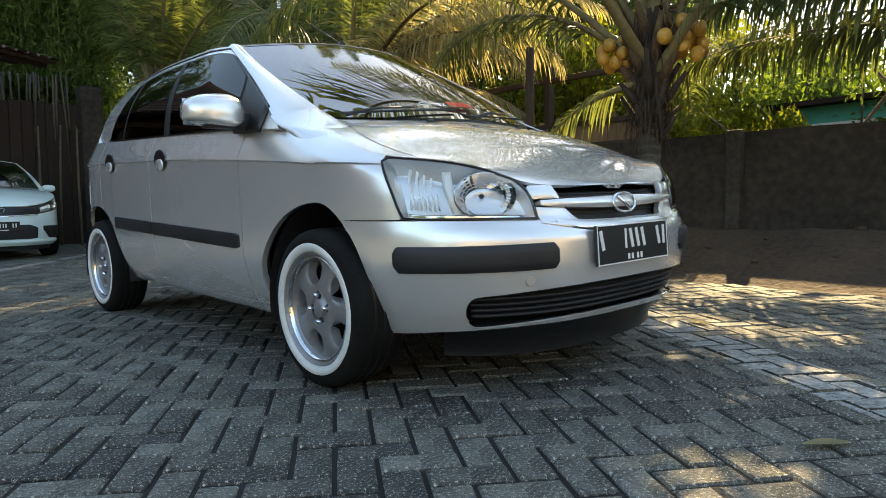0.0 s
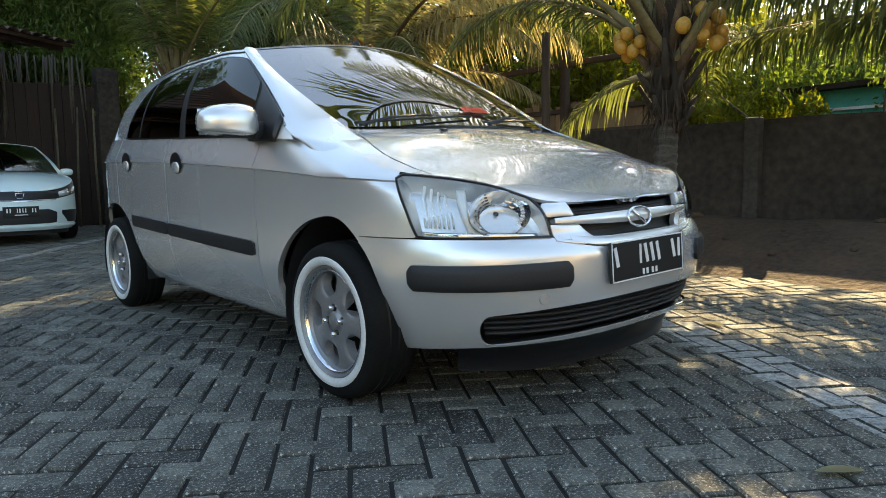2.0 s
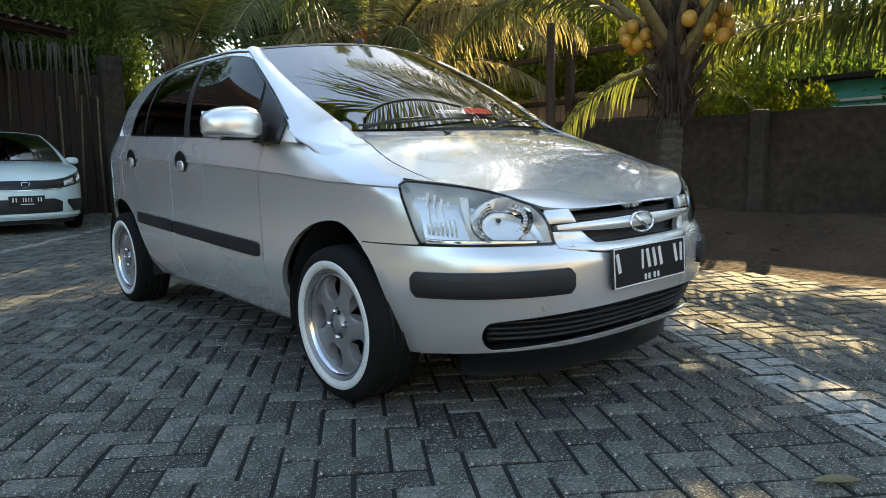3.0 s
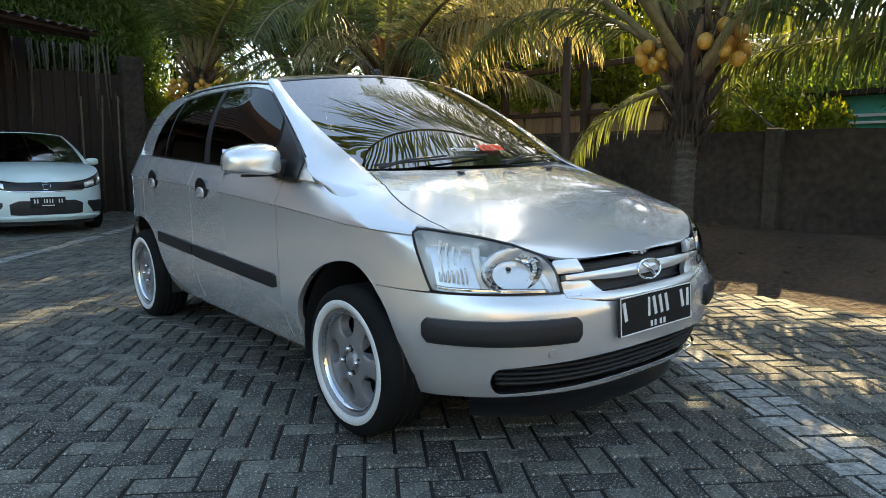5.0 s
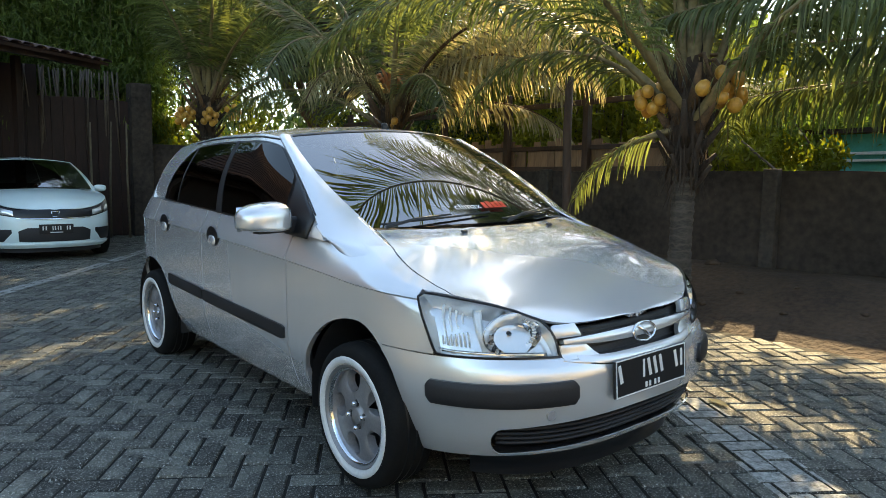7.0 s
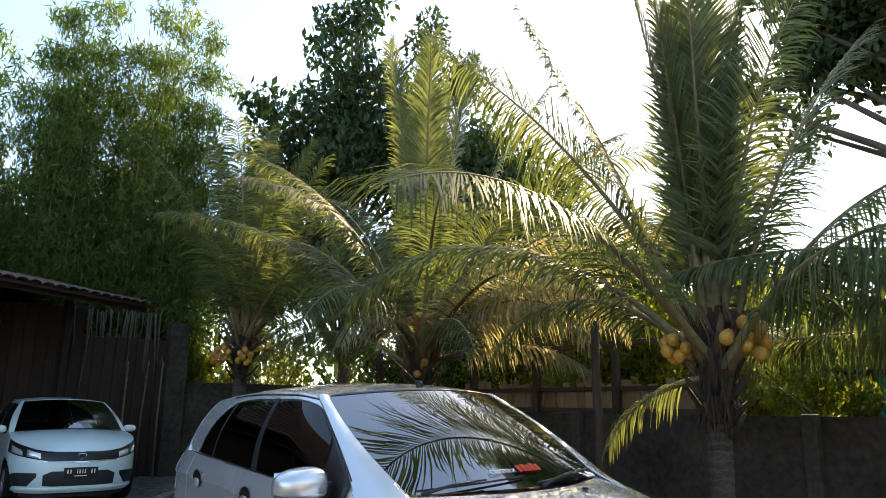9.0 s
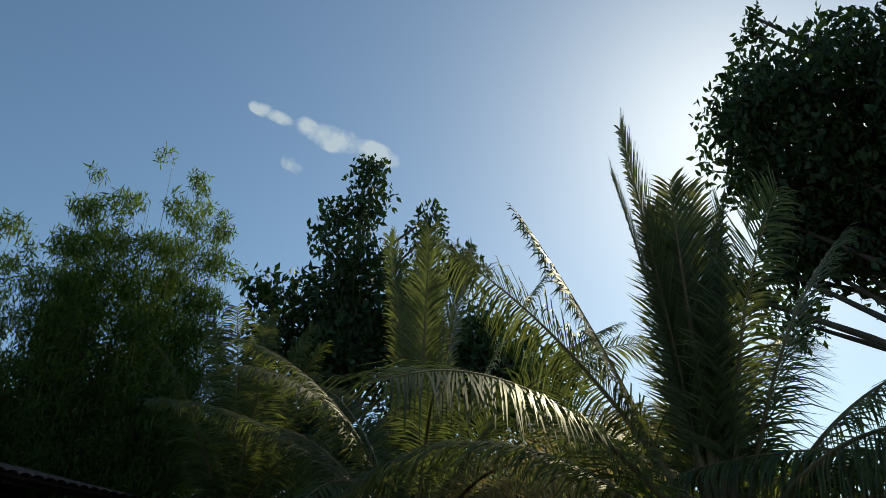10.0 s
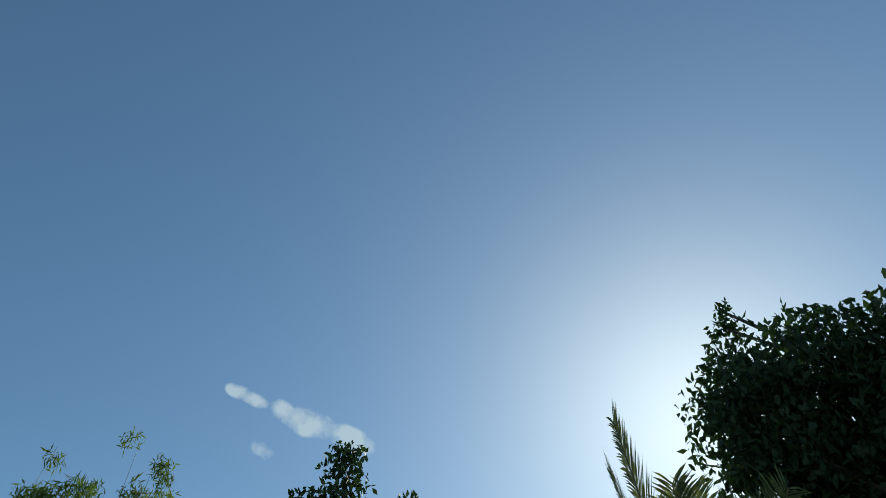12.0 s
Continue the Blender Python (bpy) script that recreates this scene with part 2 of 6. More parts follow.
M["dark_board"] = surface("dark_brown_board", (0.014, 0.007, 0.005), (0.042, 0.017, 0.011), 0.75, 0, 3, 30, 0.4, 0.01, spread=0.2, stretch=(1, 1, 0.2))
M["tail"] = plain("pale_tail_lens", (0.62, 0.60, 0.60), 0.12)


# ---- building helpers ----
def part(name, bm, material, parent=None, label="", smooth=True):
    """Link a bmesh as one mesh object under a thing or a part."""
    me = bpy.data.meshes.new(name)
    bm.to_mesh(me)
    bm.free()
    for m in material if isinstance(material, (list, tuple)) else (material,):
        me.materials.append(m)
    if smooth:
        me.polygons.foreach_set("use_smooth", [True] * len(me.polygons))
    ob = new(name, me)
    ob.parent = parent
    if label:
        ob["label"] = label
    return ob


def mesh_of(name, verts, faces, material, parent=None, smooth=True, label="", slots=None):
    me = bpy.data.meshes.new(name)
    me.from_pydata(verts, [], faces)
    for m in material if isinstance(material, (list, tuple)) else (material,):
        me.materials.append(m)
    if smooth:
        me.polygons.foreach_set("use_smooth", [True] * len(me.polygons))
    if slots is not None:
        me.polygons.foreach_set("material_index", slots)
    me.update()
    ob = new(name, me)
    ob.parent = parent
    if label:
        ob["label"] = label
    return ob


def thing(name, label, category, at=(0, 0, 0), rz=0.0, group="", kind=""):
    ob = new(name)
    ob.matrix_world = pose(*at, 0, 0, rz)
    return tagged(ob, label, category, group, kind)


def box(bm, sx, sy, sz, m=None, bevel=0.0, segs=2):
    r = bmesh.ops.create_cube(bm, size=1.0)
    bmesh.ops.scale(bm, vec=(sx, sy, sz), verts=r["verts"])
    if bevel:
        es = list({e for v in r["verts"] for e in v.link_edges})
        out = bmesh.ops.bevel(bm, geom=es, offset=bevel, segments=segs, affect="EDGES", profile=0.5)
        vs = list({v for f in out["faces"] for v in f.verts} | {v for v in r["verts"] if v.is_valid})
    else:
        vs = r["verts"]
    if m is not None:
        bmesh.ops.transform(bm, matrix=m, verts=vs)
    return vs


def boxed(name, size, m, material, parent=None, bevel=0.0, label=""):
    bm = bmesh.new()
    box(bm, *size, None, bevel)
    ob = part(name, bm, material, parent, label, smooth=False)
    ob.matrix_basis = m
    return ob


def tube(bm, pts, radii, sides=8, cap=True):
    """A tapered tube along points."""
    rings, up = [], Vector((0, 0, 1))
    pts = [Vector(p) for p in pts]
    for i, p in enumerate(pts):
        d = (pts[min(i + 1, len(pts) - 1)] - pts[max(i - 1, 0)]).normalized()
        a = d.cross(up if abs(d.z) < 0.95 else Vector((1, 0, 0))).normalized()
        b = d.cross(a)
        r = radii[i] if isinstance(radii, (list, tuple)) else radii
        rings.append([bm.verts.new(p + (a * math.cos(k * math.tau / sides) + b * math.sin(k * math.tau / sides)) * r)
                      for k in range(sides)])
    for r0, r1 in zip(rings, rings[1:]):
        for k in range(sides):
            bm.faces.new((r0[k], r0[(k + 1) % sides], r1[(k + 1) % sides], r1[k]))
    if cap:
        bm.faces.new(rings[0][::-1])
        bm.faces.new(rings[-1])


def spline(tab, x):
    """A smooth curve through (x, y) pairs, ends held."""
    if x <= tab[0][0]:
        return tab[0][1]
    if x >= tab[-1][0]:
        return tab[-1][1]
    for i in range(len(tab) - 1):
        (x0, y0), (x1, y1) = tab[i], tab[i + 1]
        if x <= x1:
            h = x1 - x0
            d = (y1 - y0) / h
            dl = (y0 - tab[i - 1][1]) / (x0 - tab[i - 1][0]) if i else d
            dr = (tab[i + 2][1] - y1) / (tab[i + 2][0] - x1) if i + 2 < len(tab) else d
            m0 = 0 if dl * d <= 0 else 2 * dl * d / (dl + d)
            m1 = 0 if dr * d <= 0 else 2 * dr * d / (dr + d)
            u = (x - x0) / h
            return ((2 * u ** 3 - 3 * u * u + 1) * y0 + (u ** 3 - 2 * u * u + u) * h * m0
                    + (3 * u * u - 2 * u ** 3) * y1 + (u ** 3 - u * u) * h * m1)

# ---- ground, bed, walls ----
def sheet(name, x0, x1, y0, y1, nx, ny, zf, material, label, category):
    vs, fs = [], []
    for j in range(ny + 1):
        for i in range(nx + 1):
            x, y = x0 + (x1 - x0) * i / nx, y0 + (y1 - y0) * j / ny
            vs.append((x, y, zf(x, y)))
    for j in range(ny):
        for i in range(nx):
            a = j * (nx + 1) + i
            fs.append((a, a + 1, a + nx + 2, a + nx + 1))
    return tagged(mesh_of(name, vs, fs, material), label, category, kind="structure")


def fall(x):
    """The yard falls a little towards its west end."""
    t = min(1.0, max(0.0, (-2.5 - x) / 5.0))
    return -0.07 * t * t * (3 - 2 * t)


ground = sheet("ground", -400, 400, -400, 400, 8, 8, lambda x, y: -0.30, M["soil"], "bare brown earth around the paved yard", "ground")
pave_bed = sheet("pavement", -16, 14, -14, 3.0, 60, 17, lambda x, y: fall(x) - 0.0085, M["joint"], "dark sandy bed under herringbone concrete pavers", "pavement")


def bed_z(x, y):
    rise = min(1.0, max(0.0, (y - 2.9) / 1.3))
    rise = rise * rise * (3 - 2 * rise)
    far = max(0.0, min(1.0, (y - 5.2) / 1.5))
    return -0.03 + fall(x) * (1 - rise) - 0.2 * far + (0.36 * rise + 0.06 * noise.noise((x * 0.9, y * 0.9, 0.3)) * rise + 0.03 * noise.noise((x * 3, y * 3, 1)) * rise) * (1 - far) + 0.02 * min(1, rise * 9)


planting_bed = sheet("planting_bed", -16, 14, 2.9, 9.0, 200, 60, bed_z, M["soil"], "raised bed of bare brown soil along the boundary wall", "soil bed")


def wall(name, a, b, h, thick, label, cap=0.0):
    a, b = Vector((*a, 0)), Vector((*b, 0))
    d = b - a
    bm = bmesh.new()
    n = max(2, int(d.length / 0.25))
    m = max(2, int(h / 0.25))
    vs = []
    for side in (-1, 1):
        grid = []
        for i in range(n + 1):
            col = []
            for j in range(m + 1):
                p = a + d * (i / n) + Vector((-d.y, d.x, 0)).normalized() * side * thick / 2
                z = (h + 0.35) * j / m - 0.35
                w = 0.008 * noise.noise((p.x * 2, p.y * 2, z * 2))
                top = 0.02 * noise.noise((p.x * 1.3, p.y * 1.3, 5)) if j == m else 0
                col.append(bm.verts.new((p.x + w, p.y + w, z + top)))
            grid.append(col)
        vs.append(grid)
        for i in range(n):
            for j in range(m):
                q = (grid[i][j], grid[i + 1][j], grid[i + 1][j + 1], grid[i][j + 1])
                bm.faces.new(q if side < 0 else q[::-1])
    for i in range(n):
        bm.faces.new((vs[0][i][m], vs[0][i + 1][m], vs[1][i + 1][m], vs[1][i][m]))
    for i in (0, n):
        for j in range(m):
            q = (vs[0][i][j], vs[0][i][j + 1], vs[1][i][j + 1], vs[1][i][j])
            bm.faces.new(q if i == 0 else q[::-1])
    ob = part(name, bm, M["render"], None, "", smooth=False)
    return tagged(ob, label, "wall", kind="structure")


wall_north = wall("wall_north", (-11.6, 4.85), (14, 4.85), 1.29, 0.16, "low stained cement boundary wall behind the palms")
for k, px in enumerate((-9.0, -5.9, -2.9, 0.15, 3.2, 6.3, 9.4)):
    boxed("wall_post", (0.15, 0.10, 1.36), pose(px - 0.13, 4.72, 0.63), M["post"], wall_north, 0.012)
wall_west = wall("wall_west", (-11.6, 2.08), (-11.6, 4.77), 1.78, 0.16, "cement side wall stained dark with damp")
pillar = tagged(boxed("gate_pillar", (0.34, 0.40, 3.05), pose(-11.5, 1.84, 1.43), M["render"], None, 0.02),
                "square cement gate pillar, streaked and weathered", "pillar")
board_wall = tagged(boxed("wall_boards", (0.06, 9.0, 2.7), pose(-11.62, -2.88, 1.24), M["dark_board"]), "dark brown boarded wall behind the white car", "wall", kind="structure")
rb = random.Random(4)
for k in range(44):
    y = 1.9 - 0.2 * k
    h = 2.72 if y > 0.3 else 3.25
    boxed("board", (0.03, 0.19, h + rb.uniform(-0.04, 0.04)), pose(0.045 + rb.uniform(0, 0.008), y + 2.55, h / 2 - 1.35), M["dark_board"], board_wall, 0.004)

# ---- palms ----
def frond(parent, rng, az, elev, length, droop, leaf=0.62, dry=False, twist=0.0, hang=0.5, shut=0.0):
    """One pinnate palm leaf: a tapering stalk and two rows of leaflets."""
    vs, fs, sl = [], [], []
    n = 26
    pts, dirs = [], []
    p = Vector((0.06 * math.cos(az), 0.06 * math.sin(az), 0))
    side0 = Vector((-math.sin(az), math.cos(az), 0))
    sway = rng.uniform(-0.25, 0.25)
    for i in range(n + 1):
        t = i / n
        e = elev - droop * t ** 1.6
        a = az + sway * t * t
        d = Vector((math.cos(a) * math.cos(e), math.sin(a) * math.cos(e), math.sin(e)))
        pts.append(p.copy())
        dirs.append(d)
        p = p + d * length / n
    for i in range(n + 1):
        r = 0.034 * (1 - i / n) ** 1.5 + 0.005
        d = dirs[i]
        u = side0
        w = d.cross(u).normalized()
        base = len(vs)
        for k in range(5):
            ang = k * math.tau / 5
            vs.append(pts[i] + u * math.cos(ang) * r * 1.5 + w * math.sin(ang) * r)
        if i:
            for k in range(5):
                fs.append((base - 5 + k, base - 5 + (k + 1) % 5, base + (k + 1) % 5, base + k))
                sl.append(1)
    count = int(length * (40 if shut else 33))
    for j in range(count):
        t = 0.20 + 0.80 * (j + rng.random() * 0.5) / count
        f = t * n
        i = min(n - 1, int(f))
        q = pts[i].lerp(pts[i + 1], f - i)
        d = dirs[i]
        ll = leaf * (math.sin(math.pi * (0.18 + 0.74 * t)) ** 0.7) * rng.uniform(0.7, 1.15)
        up = side0.cross(d).normalized()
        if up.z < 0:
            up = -up
        for s in (-1, 1):
            if rng.random() < 0.04:
                continue
            fwd = 0.35 + 0.55 * t + shut + rng.uniform(-0.22, 0.22)
            rot = Matrix.Rotation(twist, 3, d)
            u = (rot @ (side0 * s)) + d * fwd + up * 0.10
            u.normalize()
            wd = d * (0.016 if shut else 0.0115) * rng.uniform(0.8, 1.2)
            g = Vector((0, 0, -1))
            b = len(vs)
            x = q.copy()
            dirn = u.copy()
            for k, w in enumerate((0.55, 1.0, 0.75)):
                vs.append(x - wd * w)
                vs.append(x + wd * w)
                dirn = (dirn + g * hang * (0.28 + 0.34 * k) * rng.uniform(0.4, 1.6)).normalized()
                x = x + dirn * ll / 3
            vs.append(x)
            fs += [(b, b + 1, b + 3, b + 2), (b + 2, b + 3, b + 5, b + 4), (b + 4, b + 5, b + 6)]
            sl += [0, 0, 0]
    mats = (M["dry_frond"], M["fibre"]) if dry else (M["frond"], M["rachis"])
    return mesh_of("frond", vs, fs, mats, parent, True, "dry straw-coloured frond" if dry else "", sl)


def palm(at, height, seed, label, fronds, nuts=(), spear=3.6, trunk_r=0.11, lean=(0, 0)):
    rng = random.Random(seed)
    th = thing("coconut_palm", label, "palm", at, group="coconut palms along the wall")
    bm = bmesh.new()
    pts, rad = [], []
    n = int(height / 0.035)
    for i in range(n + 1):
        t = i / n
        pts.append((lean[0] * t, lean[1] * t, height * t - 0.25))
        rad.append(trunk_r * (1.45 - 0.45 * min(1, t * 2.5)) * (1.06 if i % 2 else 0.97) * rng.uniform(0.97, 1.03))
    tube(bm, pts, rad, 14)
    part("trunk", bm, M["bark"], th, "ringed grey-brown palm trunk")
    top = Vector(pts[-1])
    crown = new("crown")
    crown.parent = th
    crown.matrix_basis = Matrix.Translation(top)
    # leaf bases and fibre: a dark vase of old stubs round the growing tip
    bm = bmesh.new()
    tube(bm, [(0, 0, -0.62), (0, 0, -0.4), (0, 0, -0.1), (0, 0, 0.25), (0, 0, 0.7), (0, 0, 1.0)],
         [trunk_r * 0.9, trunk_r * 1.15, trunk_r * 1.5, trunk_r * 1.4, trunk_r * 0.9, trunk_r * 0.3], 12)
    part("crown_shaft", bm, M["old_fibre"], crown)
    for k in range(26):
        a = k * 2.4
        o = Vector((math.cos(a), math.sin(a), 0))
        z0 = -0.62 + 0.034 * k
        grow = 0.5 + 0.5 * min(1, k / 14)
        bm = bmesh.new()
        tube(bm, [o * trunk_r * 0.8 + Vector((0, 0, z0)), o * trunk_r * (1.2 + 0.9 * grow) + Vector((0, 0, z0 + 0.16 * grow)),
                  o * trunk_r * (1.5 + 2.0 * grow) + Vector((0, 0, z0 + 0.42 * grow * rng.uniform(0.7, 1.1)))], [0.055 * grow, 0.042 * grow, 0.016], 6)
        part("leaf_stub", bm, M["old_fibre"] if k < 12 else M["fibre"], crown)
    vs, fs = [], []
    for k in range(420):
        a, z = rng.uniform(0, math.tau), rng.uniform(-0.55, 0.45)
        r = trunk_r * rng.uniform(1.1, 2.3)
        o = Vector((math.cos(a), math.sin(a), 0))
        q = o * r + Vector((0, 0, z))
        w = Vector((-o.y, o.x, 0)) * rng.uniform(0.002, 0.007)
        d = o * rng.uniform(-0.03, 0.10) + Vector((rng.uniform(-0.06, 0.06), rng.uniform(-0.06, 0.06), -rng.uniform(0.08, 0.34)))
        b = len(vs)
        vs += [q - w, q + w, q + d * 0.6 + w, q + d * 0.6 - w, q + d]
        fs += [(b, b + 1, b + 2, b + 3), (b + 3, b + 2, b + 4)]
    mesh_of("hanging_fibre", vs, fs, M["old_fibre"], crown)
    for spec in fronds:
        az, el, ln, dr = spec[:4]
        ob = frond(crown, rng, radians(az), radians(el), ln, radians(dr), leaf=spec[6] if len(spec) > 6 else 0.60 if el > 80 and dr < 20 else 0.60 if ln < 3 else 0.80,
                   shut=0.6 if el > 80 and dr < 20 else 0.0, dry=len(spec) > 4 and spec[4] == 1, twist=rng.uniform(-0.5, 0.5), hang=spec[5] if len(spec) > 5 else rng.uniform(0.35, 0.8))
        ob.location = (0, 0, rng.uniform(-0.15, 0.25))
    for az, out, dz, cnt in nuts:
        o = Vector((math.cos(radians(az)), math.sin(radians(az)), 0))
        mid = o * out + Vector((0, 0, dz))
        bm = bmesh.new()
        tube(bm, [(0, 0, dz + 0.22), o * out * 0.6 + Vector((0, 0, dz + 0.24)), mid + Vector((0, 0, 0.05))], [0.022, 0.018, 0.012], 6)
        part("fruit_stalk", bm, M["fibre"], crown)
        for k in range(cnt):
            bm = bmesh.new()
            bmesh.ops.create_icosphere(bm, subdivisions=3, radius=rng.uniform(0.050, 0.059))
            for v in bm.verts:
                v.co.z *= 1.12
                tt = max(0, v.co.z / 0.08)
                v.co.xy *= 1 - 0.12 * tt ** 2
            ob = part("coconut", bm, M["coconut"], crown, "ripe yellow-orange coconut" if k == 0 else "")
            h = 1 - 2 * (k + 0.5) / cnt
            q = 0.112 * math.sqrt(1 - h * h)
            pos = mid + Vector((q * math.cos(k * 2.4), q * math.sin(k * 2.4), 0.112 * h - 0.03)) + Vector((rng.uniform(-0.02, 0.02), rng.uniform(-0.02, 0.02), rng.uniform(-0.02, 0.02)))
            ob.matrix_basis = Matrix.Translation(pos) @ Euler((rng.uniform(-0.5, 0.5), rng.uniform(-0.5, 0.5), rng.uniform(0, 6))).to_matrix().to_4x4()
    return th


NUTS_A = ((205, 0.29, 0.16, 11), (15, 0.32, 0.18, 6), (52, 0.36, 0.24, 4), (340, 0.26, 0.22, 4))
# azimuth, elevation at the base, length, droop (degrees, metres), dry, hang of the leaflets
palm((0.05, 3.12, 0.14), 1.85, 11, "coconut palm with bunches of yellow coconuts over the bed",
     [(273, 36, 3.8, 66, 0, 0.55, 1.08), (212, 60, 4.1, 24, 0, 0.8, 0.85), (212, 71, 4.0, 10, 0, 0.8, 0.8), (213, 45, 3.9, 100, 0, 0.6, 0.92), (258, 84.5, 4.2, 3, 0, 0.2), (222, 84, 3.7, 5, 0, 0.2), (160, 86, 3.5, 5, 0, 0.2), (120, 88, 3.2, 6, 0, 0.2), (330, 87, 3.2, 8, 0, 0.2), (250, 88, 3.1, 3, 0, 0.2), (30, 86, 3.1, 8, 0, 0.2), (45, 85, 3.4, 8, 0, 0.2),
      (60, 87, 3.3, 8, 0, 0.2), (300, 86, 3.2, 8, 0, 0.25), (20, 82, 3.3, 22, 0, 0.3), (52, 74, 3.5, 26, 0, 0.5), (46, 60, 3.5, 66, 0, 0.7), 
      (54, 42, 3.4, 74, 0, 0.9), (95, 66, 3.6, 55, 0, 0.6), (130, 60, 3.5, 75, 0, 0.6), (165, 54, 3.6, 95, 0, 0.8),
      (340, 44, 3.0, 95, 0, 0.9), (186, 40, 2.9, 110, 0, 0.9), (214, -14, 1.1, 60, 0, 0.9, 0.42), (110, 32, 2.8, 90, 0, 0.8)],
     NUTS_A, lean=(0.03, 0), trunk_r=0.092)
flowering = palm((-4.8, 3.42, 0.2), 1.95, 23, "coconut palm with arching fronds and orange flower stalks",
     [(226, 44, 4.7, 46, 0, 0.6), (214, 60, 4.4, 74, 0, 0.6), (150, 87, 5.0, 6, 0, 0.2), (40, 85, 4.8, 10, 0, 0.25), (260, 86, 4.8, 8, 0, 0.25), (330, 84, 4.6, 12, 0, 0.3), (120, 86, 4.6, 8, 0, 0.25),
      (40, 75, 4.7, 24, 0, 0.4), (52, 66, 4.6, 44, 0, 0.5), (46, 62, 4.4, 88, 1, 0.9), (18, 60, 4.4, 70, 0, 0.6), (355, 42, 3.8, 95, 1, 0.8), (330, 58, 4.0, 88, 0, 0.7), (300, 38, 3.2, 100, 0, 0.9), (45, 48, 4.0, 85, 1, 0.7),
      (80, 62, 4.0, 70, 0, 0.6), (120, 58, 4.0, 70, 0, 0.6), (170, 52, 3.9, 80, 0, 0.6), (240, 68, 4.2, 56, 0, 0.5), (28, 34, 3.2, 84, 1, 1.1), (340, 24, 2.6, 80, 0, 1.1),
      (8, 34, 3.2, 90, 1, 1.1), (200, 30, 3.4, 70, 0, 0.8), (275, 62, 3.8, 80, 0, 0.6), (190, 66, 4.4, 50, 0, 0.4), (15, 45, 3.6, 100, 1, 0.9), (50, 22, 2.8, 80, 1, 1.2), (300, 30, 2.4, 90, 1, 1.1)],
     ((330, 0.25, 0.0, 3),), trunk_r=0.10)
palm((-9.55, 2.52, 0.25), 2.35, 37, "coconut palm with dense dark fronds beside the pillar",
     [(k * 137.5, 87 - 1.9 * k, 4.4 - 0.05 * k, 8 + 2.9 * k) for k in range(25) if k < 9 or not 200 < k * 137.5 % 360 < 300], ((225, 0.50, -0.12, 9), (285, 0.42, -0.06, 9), (35, 0.55, -0.02, 8), (345, 0.48, -0.12, 9)), trunk_r=0.12)
palm((3.6, 3.93, 0.12), 1.5, 41, "coconut palm with long drooping leaflets",
     [(196, 34, 4.0, 52, 0, 1.8, 0.62), (180, 38, 4.2, 55, 0, 2.0, 0.62), (172, 28, 4.0, 42, 0, 2.2, 0.62), (186, 24, 3.7, 40, 0, 2.2, 0.62), (178, 20, 3.9, 34, 0, 2.4, 0.62),
      (0, 60, 3.4, 80, 0, 0.8), (60, 60, 3.4, 80, 0, 0.8), (110, 66, 3.6, 70, 0, 0.8), (100, 85, 4.0, 15, 0, 0.4), (20, 80, 3.8, 25, 0, 0.4), (200, 82, 4.0, 18, 0, 0.3)], (), trunk_r=0.10)

# orange flower stalks in the crown of the palm behind the car
for k in range(9):
    a = radians(250 + 14 * k)
    bm = bmesh.new()
    d = Vector((math.cos(a), math.sin(a), 0))
    tube(bm, [Vector((0, 0, 1.95)), d * 0.22 + Vector((0, 0, 2.32 + 0.03 * (k % 3))), d * (0.42 + 0.05 * (k % 2)) + Vector((0, 0, 2.44 - 0.08 * (k % 4)))], [0.03, 0.026, 0.010], 6)
    part("flower_stalk", bm, M["flower"], flowering, "orange flower stalk" if k == 0 else "")


# ---- fence, shed, house, far building ----
ry = random.Random(21)
fence = thing("plank_fence", "weathered brown plank fence behind the boundary wall", "fence", (-0.12, 0, 0.2))
for k in range(58):
    x = -8.6 + k * 0.135
    h = ry.uniform(1.42, 1.62)
    boxed("plank", (0.132, 0.02, h), pose(x, 5.12 + ry.uniform(-0.015, 0.015), h / 2 - 0.03, 0, ry.uniform(-1.2, 1.2), ry.uniform(-3, 3)), M["wood"], fence, 0.003)
for z in (1.12, 1.40):
    boxed("rail", (7.9, 0.05, 0.06), pose(-4.75, 5.075, z), M["dark_wood"], fence, 0.006)
for k in range(6):
    boxed("fence_post", (0.09, 0.09, 2.2), pose(-8.5 + 1.5 * k, 5.03, 1.08), M["dark_wood"], fence, 0.008)
boxed("top_rail", (8.2, 0.07, 0.07), pose(-4.6, 5.03, 1.98), M["dark_wood"], fence, 0.01)

bm = bmesh.new()
tube(bm, [(0, 0, -0.1), (0.02, 0, 0.7), (-0.01, 0.01, 1.5), (0.01, 0, 2.1)], [0.055, 0.05, 0.048, 0.045], 10)
pole = part("wooden_pole", bm, M["dark_wood"])
pole.location = (-1.83, 3.77, 0.2)
tagged(pole, "dark round wooden pole standing in the bed", "pole")

# carport shed at the yard's west end
shed = thing("carport_shed", "low carport shed with old clay tile roof", "shed", (-9.82, 0.68, 0.37), -56)
